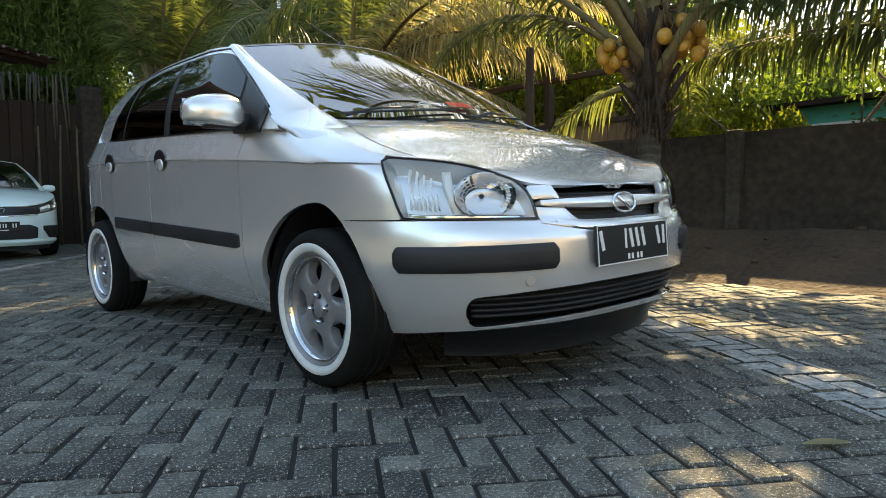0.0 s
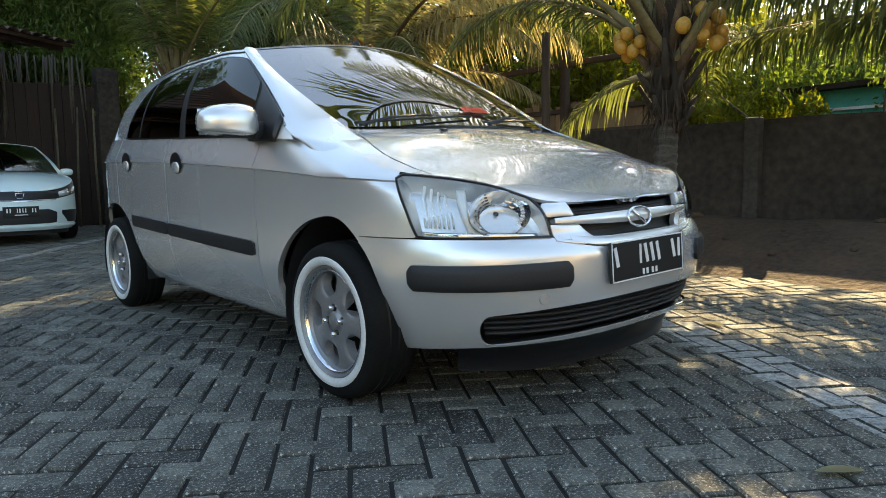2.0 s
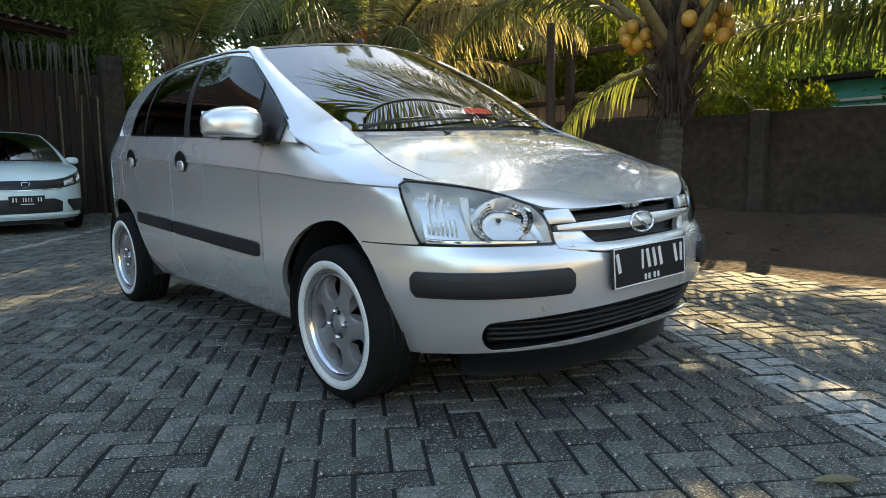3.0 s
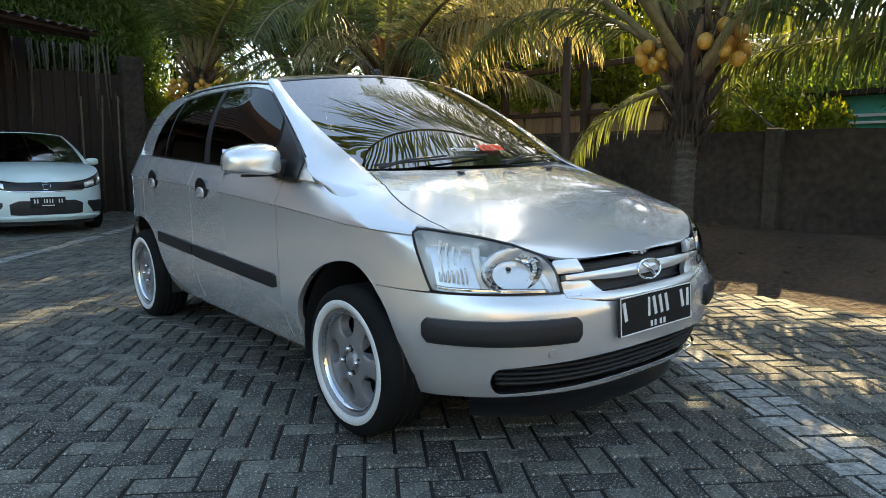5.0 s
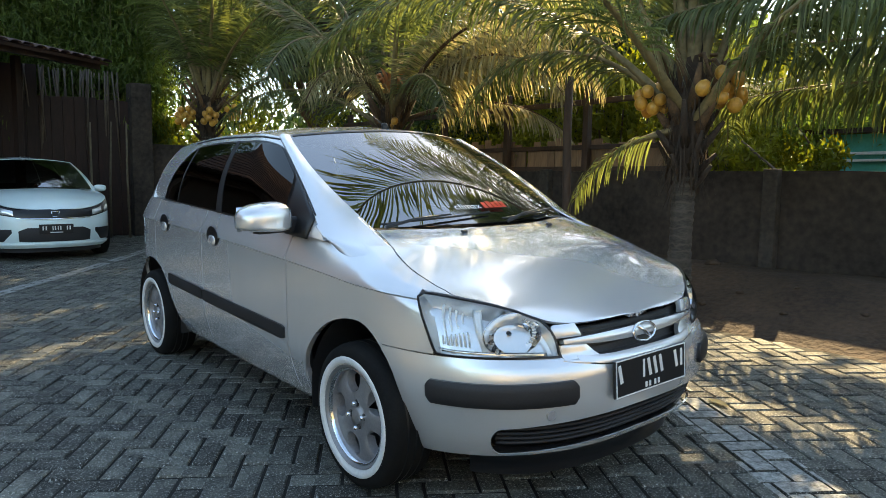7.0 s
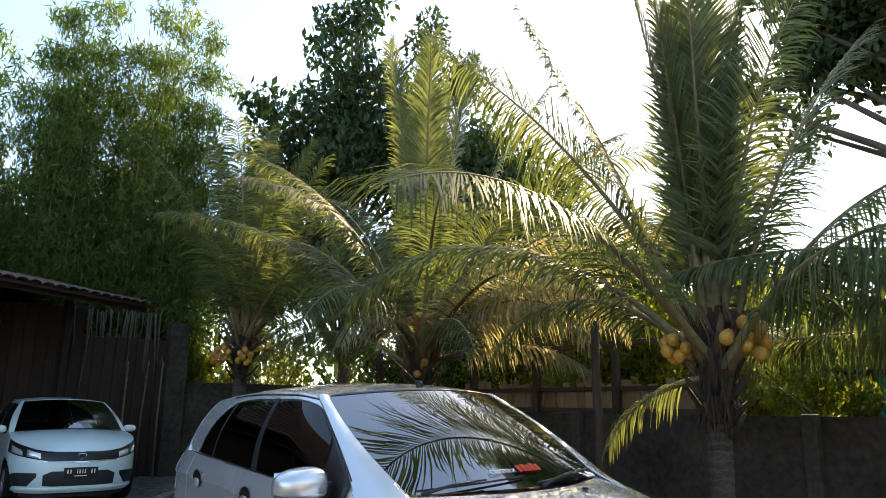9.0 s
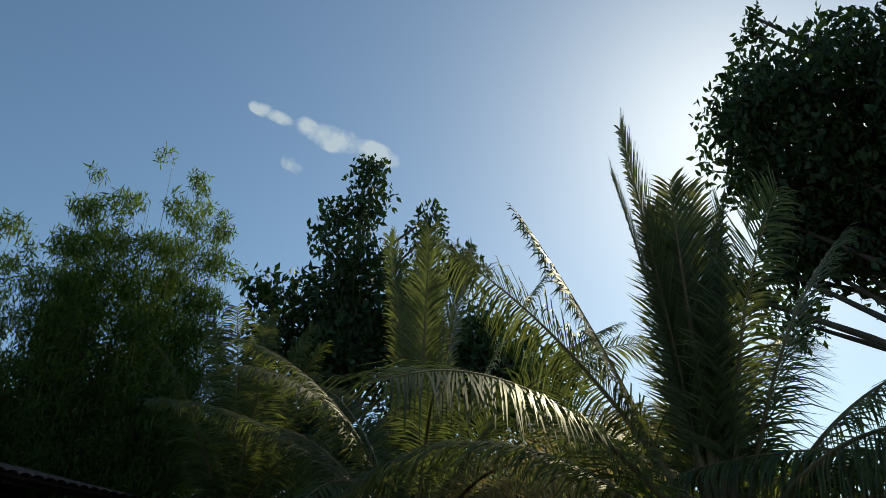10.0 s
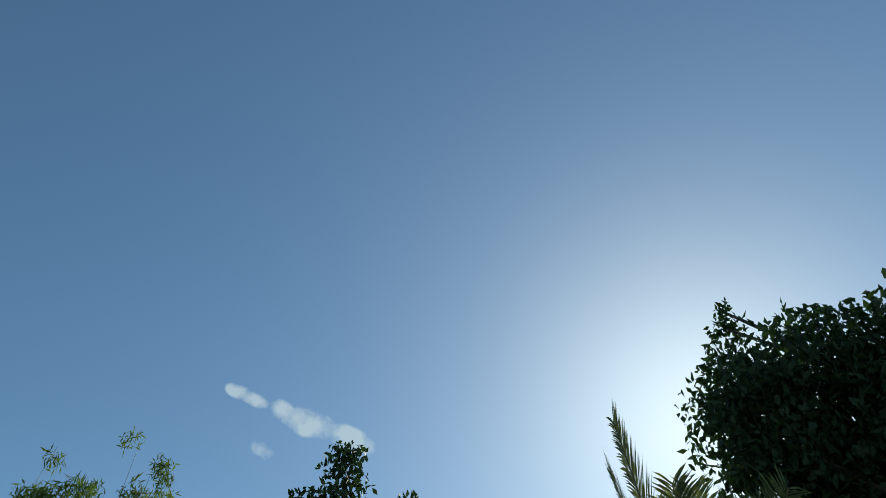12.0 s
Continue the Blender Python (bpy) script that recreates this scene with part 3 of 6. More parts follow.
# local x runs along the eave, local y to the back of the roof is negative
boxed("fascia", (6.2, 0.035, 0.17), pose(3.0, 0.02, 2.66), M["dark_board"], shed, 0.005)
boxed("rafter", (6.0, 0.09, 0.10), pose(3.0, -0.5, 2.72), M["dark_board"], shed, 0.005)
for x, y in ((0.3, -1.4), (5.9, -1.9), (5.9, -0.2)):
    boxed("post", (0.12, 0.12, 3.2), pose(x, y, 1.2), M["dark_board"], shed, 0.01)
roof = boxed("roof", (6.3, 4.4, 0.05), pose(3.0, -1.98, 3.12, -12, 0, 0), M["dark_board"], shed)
tv, tf = [], []
for i in range(8):
    a = math.pi * i / 7
    for y in (0.0, 0.30):
        tv.append((-0.105 * math.cos(a), y, 0.045 * math.sin(a) + (0.012 if y == 0 else 0)))
for i in range(7):
    tf.append((2 * i, 2 * i + 1, 2 * i + 3, 2 * i + 2))
tile_me = bpy.data.meshes.new("roof_tile")
tile_me.from_pydata(tv, [], tf)
tile_me.materials.append(M["tile"])
for i in range(28):
    for j in range(10):
        ob = new("roof_tile", tile_me)
        ob.parent = roof
        ob.matrix_basis = pose(-3.05 + 0.22 * i + ry.uniform(-0.01, 0.01), 2.2 - 0.27 * (j + 1) + 0.04, 0.03 + 0.006 * ry.random(), 0, 0, 0) @ Matrix.Rotation(radians(1.5), 4, "X")
for k in range(46):
    bm = bmesh.new()
    h = ry.uniform(1.3, 2.4)
    tube(bm, [(0, 0, 0), (ry.uniform(-0.03, 0.03), 0, h / 2), (ry.uniform(-0.06, 0.06), 0, h)], [0.006, ry.uniform(0.010, 0.022), 0.014], 6)
    if k == 0:
        screen_th = thing("bamboo_screen", "upright dry bamboo sticks closing the gap under the eave", "screen", (-11.75, -0.33, 0.2))
    ob = part("stick", bm, M["tree_bark"], screen_th)
    ob.matrix_basis = pose(ry.uniform(-0.25, 0.25), -0.2 + 0.047 * k + ry.uniform(-0.03, 0.03), 2.95 - h, ry.uniform(-7, 7), ry.uniform(-5, 5), 0)
for x, y, l in ((-11.0, 0.85, -5), (-11.1, 1.15, 3), (-10.9, 1.45, -3)):
    bm = bmesh.new()
    tube(bm, [(0, 0, 0), (0.03 * l / 4, 0.0, 1.2), (0.06 * l / 4, 0.03, 2.3)], [0.022, 0.02, 0.016], 8)
    st = part("bamboo_pole", bm, M["dry_culm"])
    st.matrix_world = pose(x, y, -0.15, 0, l, 0)
    tagged(st, "thin dry bamboo pole leaning by the dark wall", "pole", "bamboo poles by the wall")

# house across the yard
house = thing("house", "single-storey house with a red clay tile roof", "house", (-9.1, -11.5, 0), -64.5)
boxed("wall", (15.0, 0.2, 4.1), pose(0, 3.2, 1.95), M["dark_wood"], house)
for x in (-7.7, 7.7):
    bm = bmesh.new()
    ring = [[bm.verts.new((x + d, y, z)) for y, z in ((-4.1, 0.0), (4.1, 0.0), (4.1, 2.75), (0.0, 7.85), (-4.1, 2.75))] for d in (-0.1, 0.1)]
    bm.faces.new(ring[0])
    bm.faces.new(ring[1][::-1])
    for k in range(5):
        bm.faces.new((ring[0][k], ring[1][k], ring[1][(k + 1) % 5], ring[0][(k + 1) % 5]))
    part("gable", bm, M["dark_wood"], house, "", False)
boxed("wall", (0.2, 5.0, 2.9), pose(-7.4, -2.6, 1.43), M["dark_wood"], house)
boxed("wall", (0.2, 5.0, 2.9), pose(7.4, -2.6, 1.43), M["dark_wood"], house)
for sgn in (1, -1):
    hr = boxed("roof_slope", (16.5, 6.95, 0.08), pose(0, sgn * 2.2, 5.3, -51 * sgn, 0, 0), M["tile"], house)
    for j in range(24):
        boxed("tile_course", (16.5, 0.08, 0.05), pose(0, -3.3 + 0.285 * j, 0.055), M["tile"], hr, 0.008)

# unseen plain wall added on the yard's east side for warm bounce and reflections
tagged(boxed("wall_east", (0.2, 18.0, 3.0), pose(9.6, -2.5, 1.45), M["cream_paint"]), "plain cream-painted wall added out of view to bounce warm light", "wall", kind="structure")

# teal building beyond the wall
shop = thing("teal_building", "small teal-painted building with white trim", "building", (1.5, 7.5, 0.27), -6)
boxed("wall", (4.6, 0.15, 1.55), pose(0, 0, 0.76), M["green_paint"], shop)
boxed("wall", (0.15, 1.2, 1.55), pose(-2.22, 0.68, 0.76), M["green_paint"], shop)
boxed("wall", (0.15, 1.2, 1.55), pose(2.22, 0.68, 0.76), M["green_paint"], shop)
boxed("trim", (4.7, 0.06, 0.035), pose(0, -0.11, 1.29), M["white_paint"], shop)
boxed("trim", (4.7, 0.06, 0.03), pose(0, -0.11, 1.20), M["white_paint"], shop)
boxed("roof", (4.9, 1.8, 0.06), pose(0, 0.62, 1.62, 3, 0, 0), M["dark_board"], shop)
for k, (x, y, rot) in enumerate(((0.2, 5.6, 38), (0.9, 5.7, -50), (1.6, 5.6, 62), (2.4, 5.7, -40))):
    bm = bmesh.new()
    tube(bm, [(0, 0, 0), (0.02, 0, 1.0), (0, 0, 2.1)], [0.025, 0.022, 0.015], 8)
    st = part("dead_branch", bm, M["tree_bark"])
    st.matrix_world = pose(x - 0.15, y, 0.3, 0, rot, 0)
    tagged(st, "bare dark branch leaning behind the wall", "branch", "bare branches behind the wall")

# stones at a palm's foot, fallen leaves on the pavers
for k, (x, y, z, s) in enumerate(((-0.16, 2.93, 0.10, 0.17), (0.03, 2.82, 0.05, 0.11), (-0.38, 3.1, 0.12, 0.12))):
    bm = bmesh.new()
    bmesh.ops.create_icosphere(bm, subdivisions=3, radius=s)
    for v in bm.verts:
        v.co *= 1 + 0.28 * noise.noise(v.co * 7 + Vector((k * 9, 0, 0)))
        v.co.z *= 0.62
    st = part("stone", bm, M["stone"], smooth=False)
    st.location = (x - 0.1, y, z + 0.13)
    tagged(st, "pale grey stone at the foot of a palm", "stone", "stones at the palm")
leaf_spots = [(1.53, 1.27), (2.66, -0.15), (2.2, 1.5), (1.9, 1.9), (2.75, 0.2)]
for k, (x, y) in enumerate(leaf_spots):
    s = ry.uniform(0.035, 0.06) * (1.5 if k < 2 else 0.8)
    vs, fs = [], []
    for i in range(7):
        t = i / 6
        w = s * 0.36 * math.sin(math.pi * (0.06 + 0.90 * t))
        for q in (-1, 0, 1):
            vs.append((s * 2 * (t - 0.5), q * w, 0.006 + 0.35 * w * q * q + 0.16 * s * (t - 0.5) ** 2))
    for i in range(6):
        for q in range(2):
            fs.append((3 * i + q, 3 * i + q + 1, 3 * i + q + 4, 3 * i + q + 3))
    lf = mesh_of("fallen_leaf", vs, fs, M["dry_frond"])
    lf.matrix_world = pose(x, y, 0.002, 0, 0, ry.uniform(0, 360))
    tagged(lf, "dry tan fallen leaf curled on the pavers", "leaf", "fallen leaves on the pavers")

# stones and clods on the bed
for k in range(22):
    bm = bmesh.new()
    bmesh.ops.create_icosphere(bm, subdivisions=2, radius=1.0)
    sz = ry.uniform(0.02, 0.05) if k > 4 else ry.uniform(0.05, 0.08)
    for v in bm.verts:
        v.co *= sz * (1 + 0.35 * noise.noise(v.co * 1.7 + Vector((k * 3.1, 0, 0))))
        v.co.z *= 0.55
    x, y = ry.uniform(-2.5, 3.4), ry.uniform(3.25, 4.5)
    clod = part("soil_clod", bm, M["soil"])
    clod.location = (x, y, bed_z(x, y) + sz * 0.15)
    tagged(clod, "lump of dry soil lying on the bed", "clod", "clods on the bed")

# ---- trees, bamboo ----
def leaf_cloud(name, parent, rng, blobs, count, size, material, aspect=2.0, hang=0.0):
    """Many folded leaves scattered in clumps: blobs are (centre, radius)."""
    vs, fs = [], []
    weights = [r ** 2 for _, r in blobs]
    for c, r in rng.choices(blobs, weights, k=count):
        d = Vector((rng.gauss(0, 1), rng.gauss(0, 1), rng.gauss(0, 1))).normalized()
        p = Vector(c) + d * r * rng.random() ** 0.45
        e = Euler((rng.uniform(0, 6.28), rng.uniform(0, 6.28), rng.uniform(0, 6.28))).to_matrix()
        a, b = e @ Vector((1, 0, 0)), e @ Vector((0, 1, 0))
        a = (a + Vector((0, 0, -hang))).normalized()
        nn = a.cross(b).normalized()
        b = nn.cross(a)
        s = size * rng.uniform(0.6, 1.25)
        w = s / aspect / 2
        k = len(vs)
        vs += [p, p + a * s * 0.45 + b * w + nn * w * 0.4, p + a * s, p + a * s * 0.45 - b * w + nn * w * 0.4]
        fs += [(k, k + 1, k + 2), (k, k + 2, k + 3)]
    return mesh_of(name, vs, fs, material, parent, True)


def tree(at, height, blobs, seed, label, leaves, size, trunk_r=0.16, aspect=2.0):
    rng = random.Random(seed)
    th = thing("tree", label, "tree", at)
    bm = bmesh.new()
    pts = [(0.06 * math.sin(i * 1.3), 0.05 * math.cos(i), height * 0.8 * i / 10 - 0.1) for i in range(11)]
    tube(bm, pts, [trunk_r * (1 - 0.075 * i) for i in range(11)], 10)
    trunk = part("trunk", bm, M["tree_bark"], th)
    for c, r in blobs:
        bm = bmesh.new()
        c = Vector(c)
        i = max(2, min(9, int(c.z / (height * 0.8) * 10) - 2))
        a = Vector(pts[i])
        tube(bm, [a, a.lerp(c, 0.5) + Vector((0, 0, 0.15 * r)), c, c + (c - a).normalized() * r * 0.6],
             [trunk_r * 0.4, trunk_r * 0.26, trunk_r * 0.14, 0.01], 6)
        part("limb", bm, M["tree_bark"], th)
    leaf_cloud("crown", th, rng, blobs, leaves, size, M["leaf"], aspect)
    return th


rt = random.Random(5)
jack = []
for _ in range(62):
    side = rt.uniform(-2.6, 3.4)
    jack.append(((rt.uniform(-1, 1), side, rt.uniform(4.0, 9.0 if side < -0.8 else 11.3)), rt.uniform(0.7, 1.1)))
# crown clumps added to block the sun from the ground by the white car
jack += [((rt.uniform(2.4, 5.0), rt.uniform(1.0, 3.6), rt.uniform(4.6, 7.8)), 0.8) for _ in range(20)]
jack += [((0, -0.1, 12.2), 0.9), ((0, 0.3, 13.0), 0.8), ((0, 0.0, 13.7), 0.7), ((0, 0.4, 14.1), 0.45), ((0, 2.4, 12.2), 0.8), ((0, 2.6, 13.1), 0.6), ((0, 4.0, 11.4), 0.7), ((0, -1.2, 11.0), 0.6), ((0, -2.8, 8.8), 0.7), ((0, -0.9, 11.8), 0.6)]
tree((-13.1, 6.6, 0.2), 14.2, jack, 3, "tall jackfruit tree with dark glossy leaves behind the wall", 27000, 0.26, 0.2)
big = []
for _ in range(50):
    bx = rt.uniform(-3.0, 3.4)
    big.append(((bx, rt.uniform(-1.3, 1.6), rt.uniform(7.6, 9.7)), rt.uniform(0.8, 1.2)))
big += [((rt.uniform(-1.3, 0.3), rt.uniform(-0.8, 1.2), rt.uniform(6.1, 7.6)), 0.8) for _ in range(7)]
big += [((-3.3, 0, 8.9), 0.7), ((-3.2, 0, 9.9), 0.6), ((-3.4, 0, 10.5), 0.45), ((-2.9, 0, 10.9), 0.7), ((-2.9, 0, 11.6), 0.5), ((-2.6, 0, 12.2), 0.4), ((-2.55, 0, 12.7), 0.25), ((-1.4, 0, 11.2), 0.6), ((-1.0, 0, 11.0), 0.5),
        ((-0.2, 0, 10.2), 0.8), ((0.9, 0, 10.2), 0.8), ((2.0, 0, 10.4), 0.9), ((-1.8, 0, 10.3), 0.9)]
big += [((rt.uniform(-2.0, -0.2), rt.uniform(-1.0, 1.2), rt.uniform(7.2, 8.4)), 0.6) for _ in range(7)]
big += [((rt.uniform(-0.7, 0.8), rt.uniform(-1.0, 1.2), rt.uniform(5.9, 7.6)), rt.uniform(0.45, 0.7)) for _ in range(10)]
big += [((rt.uniform(-3.8, 0.3), rt.uniform(-1.0, 1.0), rt.uniform(6.3, 7.8)), rt.uniform(0.5, 0.7)) for _ in range(30)]
big += [((rt.uniform(-2.2, -0.2), rt.uniform(-0.8, 0.8), rt.uniform(5.7, 6.9)), rt.uniform(0.4, 0.5)) for _ in range(12)]
big += [((rt.uniform(-0.5, 0.9), rt.uniform(-0.8, 0.8), rt.uniform(5.5, 6.6)), rt.uniform(0.4, 0.5)) for _ in range(9)]
tree((1.25, 9.2, 0.05), 12.0, big, 4, "large dense dark-leaved tree against the sun", 46000, 0.2, 0.22)


def bamboo(at, seed, culms, height, radius, label, leaves, material, peak=0.0):
    """A clump of arching culms in feathery leaf, highest at the distance peak along its long side."""
    rng = random.Random(seed)
    th = thing("bamboo_clump", label, "bamboo", at)
    blobs = []
    for k in range(culms):
        bm = bmesh.new()
        a, r = rng.uniform(0, 6.28), radius * math.sqrt(rng.random())
        o = Vector((r * math.cos(a), r * math.sin(a), 0))
        aside = abs(o.x * 0.63 + o.y * 0.77 - peak) / radius
        h = height * rng.uniform(0.88, 1.0) * max(0.55, 1 - 0.24 * aside ** 1.3)
        lean = o * rng.uniform(0.1, 0.5)
        pts = [o + lean * (t / 10) ** 2 + Vector((0, 0, h * t / 10)) for t in range(11)]
        tube(bm, pts, [0.022 * (1 - 0.085 * t) for t in range(11)], 6)
        part("culm", bm, M["culm"], th)
        for t in range(1, 11):
            blobs.append((pts[t] + Vector((rng.uniform(-0.3, 0.3), rng.uniform(-0.3, 0.3), 0)), 0.95 - 0.068 * t))
    leaf_cloud("foliage", th, rng, blobs, leaves, 0.21, material, 6.0, 0.5)
    return th


bamboo((-13.4, 1.55, 0.05), 8, 28, 12.1, 1.0, "tall bamboo clump with light feathery foliage", 105000, M["leaf_b"], 0.2)
bamboo((-13.6, -0.7, 0.02), 12, 28, 10.7, 1.1, "bamboo clump with yellowing feathery foliage", 105000, M["leaf_b"], 0.3)
bamboo((-14.1, -3.0, 0.0), 9, 24, 9.6, 1.3, "bamboo clump behind the tiled shed", 90000, M["leaf_b"], 0.5)


def shrub(at, seed, r, h, label, material, leaves, size=0.11):
    rng = random.Random(seed)
    th = thing("shrub", label, "shrub", at, group="shrubs behind the wall")
    blobs = []
    bm = bmesh.new()
    for k in range(14):
        a, q = rng.uniform(0, 6.28), r * math.sqrt(rng.random())
        c = Vector((q * math.cos(a), q * math.sin(a), h * rng.uniform(0.35, 0.95)))
        blobs.append((c, 0.34 * r * rng.uniform(0.7, 1.2)))
        tube(bm, [(0.1 * math.cos(a), 0.1 * math.sin(a), -0.05), c * 0.6, c], [0.03, 0.02, 0.006], 5)
    part("stem", bm, M["tree_bark"], th)
    leaf_cloud("foliage", th, rng, blobs, leaves, size, material, 2.4, 0.2)
    return th


for k, (x, y, r, h, mt, txt) in enumerate((
        (-13.0, 4.6, 1.5, 3.2, "leaf_y", "yellow-green shrub in sunlight beyond the side wall"),
        (-12.7, 3.3, 0.8, 2.6, "leaf_y", "yellow-green shrub in sunlight beyond the side wall"),
        (-7.4, 6.2, 1.4, 3.0, "leaf", "dark green shrub behind the boundary wall"),
        (-5.0, 6.6, 1.5, 2.9, "leaf_y", "sunlit yellow-green shrub behind the boundary wall"),
        (-2.6, 6.8, 1.4, 2.8, "leaf_y", "sunlit yellow-green shrub behind the boundary wall"),
        (-1.3, 6.2, 0.9, 1.9, "leaf_y", "sunlit yellow-green shrub behind the boundary wall"),
        (-0.5, 6.3, 0.7, 1.35, "leaf_y", "sunlit yellow-green shrub behind the boundary wall"),
        (-8.8, 6.9, 1.3, 2.7, "leaf", "dark green shrub behind the boundary wall"),
        (-10.4, 7.2, 1.3, 2.8, "leaf_y", "sunlit yellow-green shrub behind the boundary wall"),
        (-6.2, 7.4, 1.4, 3.0, "leaf_y", "sunlit yellow-green shrub behind the boundary wall"),
        (-3.8, 7.4, 1.4, 3.1, "leaf_y", "sunlit yellow-green shrub behind the boundary wall"),
        (-1.9, 7.6, 1.2, 3.3, "leaf_y", "sunlit yellow-green shrub behind the boundary wall"),
        (0.2, 7.9, 1.3, 2.3, "leaf_b", "dense light green shrub behind the boundary wall"),
        (1.9, 9.2, 1.3, 2.5, "leaf_y", "dense light green shrub behind the boundary wall"),
        (5.0, 6.9, 1.2, 2.6, "leaf_y", "dense light green shrub behind the boundary wall"),
        (-1.7, 9.2, 1.3, 3.3, "leaf_b", "tall light green shrub behind the boundary wall"),
        (-0.6, 9.3, 1.1, 2.7, "leaf_b", "tall light green shrub behind the boundary wall"),
        (0.4, 10.2, 1.3, 2.7, "leaf_y", "tall light green shrub behind the boundary wall"),
        (2.4, 10.3, 1.4, 2.6, "leaf_y", "tall light green shrub behind the boundary wall"),
        (-1.0, 9.8, 1.3, 2.9, "leaf_b", "light green shrub behind the boundary wall"),
        (3.8, 10.0, 1.5, 2.6, "leaf_y", "tall light green shrub behind the boundary wall"))):
    shrub((x - 0.12, y + 0.03 * x, 0.2), 60 + k, r, h, txt, M[mt], 4200 if y < 9 else 4600)
for k, (x, y, r, h) in enumerate(((-9.4, 8.6, 1.7, 4.6), (-6.8, 9.0, 1.9, 4.8), (-4.4, 9.4, 1.9, 4.4), (-16.2, 4.4, 2.2, 6.0), (-16.4, 0.8, 2.3, 6.0), (-16.4, -2.6, 2.3, 5.6))):
    shrub((x - 0.12, y + 0.03 * x, 0.3), 90 + k, r, h, "tall dark green bush in the garden beyond the wall", M["leaf"], 7000, 0.2)

# far woods all round the yard
rw = random.Random(77)
far = []
for k in range(190):
    a = rw.uniform(0, math.tau)
    d = rw.uniform(19, 30)
    c = (-2 + d * math.cos(a), 2 + d * math.sin(a) * 1.0, rw.uniform(0.3, 3.2))
    far.append((c, rw.uniform(1.3, 2.2)))
woods = leaf_cloud("far_woods", None, rw, far, 42000, 0.42, M["leaf"], 1.8)
tagged(woods, "distant belt of dark green trees", "woods", kind="stuff")

thick = [((rw.uniform(-11.0, -3.0), rw.uniform(9.9, 12.0), rw.uniform(0.4, 2.2)), rw.uniform(0.8, 1.2)) for _ in range(60)]
thick += [((rw.uniform(-11.0, -3.4), rw.uniform(6.6, 9.0), rw.uniform(0.3, 2.3)), rw.uniform(0.7, 1.0)) for _ in range(40)]
thicket = leaf_cloud("garden_thicket", None, rw, thick, 30000, 0.20, M["leaf_y"], 2.2)
tagged(thicket, "dense sunlit undergrowth in the garden beyond the wall", "undergrowth", kind="stuff")

# ---- the silver hatchback ----
XS, KS = 1.2, 2.8
XF_TAB = [(0.15, 1.86), (0.20, 1.91), (0.30, 1.952), (0.42, 1.968), (0.49, 1.966), (0.53, 1.952), (0.567, 1.922), (0.60, 1.915), (0.64, 1.905), (0.70, 1.87), (0.80, 1.78)]
XR_TAB = [(0.18, -1.72), (0.30, -1.80), (0.50, -1.82), (0.62, -1.79), (0.85, -1.77), (1.05, -1.70)]
BW_TAB = [(0.15, 0.69), (0.22, 0.735), (0.32, 0.775), (0.45, 0.80), (0.58, 0.801), (0.72, 0.801), (0.838, 0.799), (0.845, 0.807), (0.87, 0.796), (0.94, 0.763), (1.04, 0.722)]
CREASE = [(-1.8, 0.89), (-1.3, 0.88), (-0.14, 0.846), (0.69, 0.803), (1.2, 0.765), (1.55, 0.722)]
TOP_TAB = [(-1.75, 1.0), (-1.3, 1.015), (-0.92, 0.997), (-0.1, 0.962), (0.6, 0.93), (0.9, 0.908), (1.1, 0.872), (1.3, 0.828), (1.5, 0.780), (1.64, 0.752), (1.76, 0.715), (1.84, 0.685), (1.905, 0.66)]
FENDER_TOP = [(0.66, 0.927), (0.74, 0.944), (0.84, 0.966), (0.92, 0.962), (1.0, 0.944), (1.1, 0.912), (1.3, 0.852), (1.5, 0.793), (1.575, 0.777), (1.64, 0.768), (1.74, 0.752), (1.80, 0.731), (1.83, 0.704), (1.856, 0.676), (1.88, 0.664), (1.905, 0.66)]
HUB_X = 1.2275


def body_point(s, z):
    """The body's side at the plan parameter s (0 nose, 1 to 2 flank, 3 tail) and height z, on the car's right."""
    xr = XS + 0.6 * (1 - s) if s < 1 else XS - (s - 1) * 2 * XS if s < 2 else -XS - 0.5 * (s - 2)
    lift = min(1.0, max(0.0, (z - 0.5) / 0.2))
    b = spline(BW_TAB, z + (0.84 - spline(CREASE, xr)) * lift * lift * (3 - 2 * lift))
    if s < 1.3:
        x = XS + (spline(XF_TAB, z) - XS) * max(0, math.cos(s * math.pi / 2)) ** (2 / KS) if s <= 1 else XS - (s - 1) * 2 * XS
        d = spline(FENDER_TOP, x) - z
        if d < 0.075:
            b -= 0.055 * (1 - max(0.0, d) / 0.075) ** 2 * min(1.0, max(0.0, (x - 0.72) / 0.2)) * min(1.0, max(0.0, (1.8 - x) / 0.2))
    if s <= 1:
        th = s * math.pi / 2
        x = XS + (spline(XF_TAB, z) - XS) * max(0, math.cos(th)) ** (2 / KS)
        return Vector((x, -b * 0.985 * max(0, math.sin(th)) ** (2 / KS), z))
    if s <= 2:
        x = XS - (s - 1) * 2 * XS
        return Vector((x, -b * (1 - 0.015 * (x / XS) ** 2), z))
    th = (3 - s) * math.pi / 2
    x = -XS + (spline(XR_TAB, z) + XS) * max(0, math.cos(th)) ** (2 / KS)
    return Vector((x, -b * 0.985 * max(0, math.sin(th)) ** (2 / KS), z))


def s_at(x):
    """The plan parameter for a place x along the car, at bumper height."""
    if abs(x) <= XS:
        return 1 + (XS - x) / (2 * XS)
    lo, hi = (0.0, 1.0) if x > 0 else (2.0, 3.0)
    for _ in range(40):
        mid = (lo + hi) / 2
        if body_point(mid, 0.6).x > x:
            lo = mid
        else:
            hi = mid
    return (lo + hi) / 2


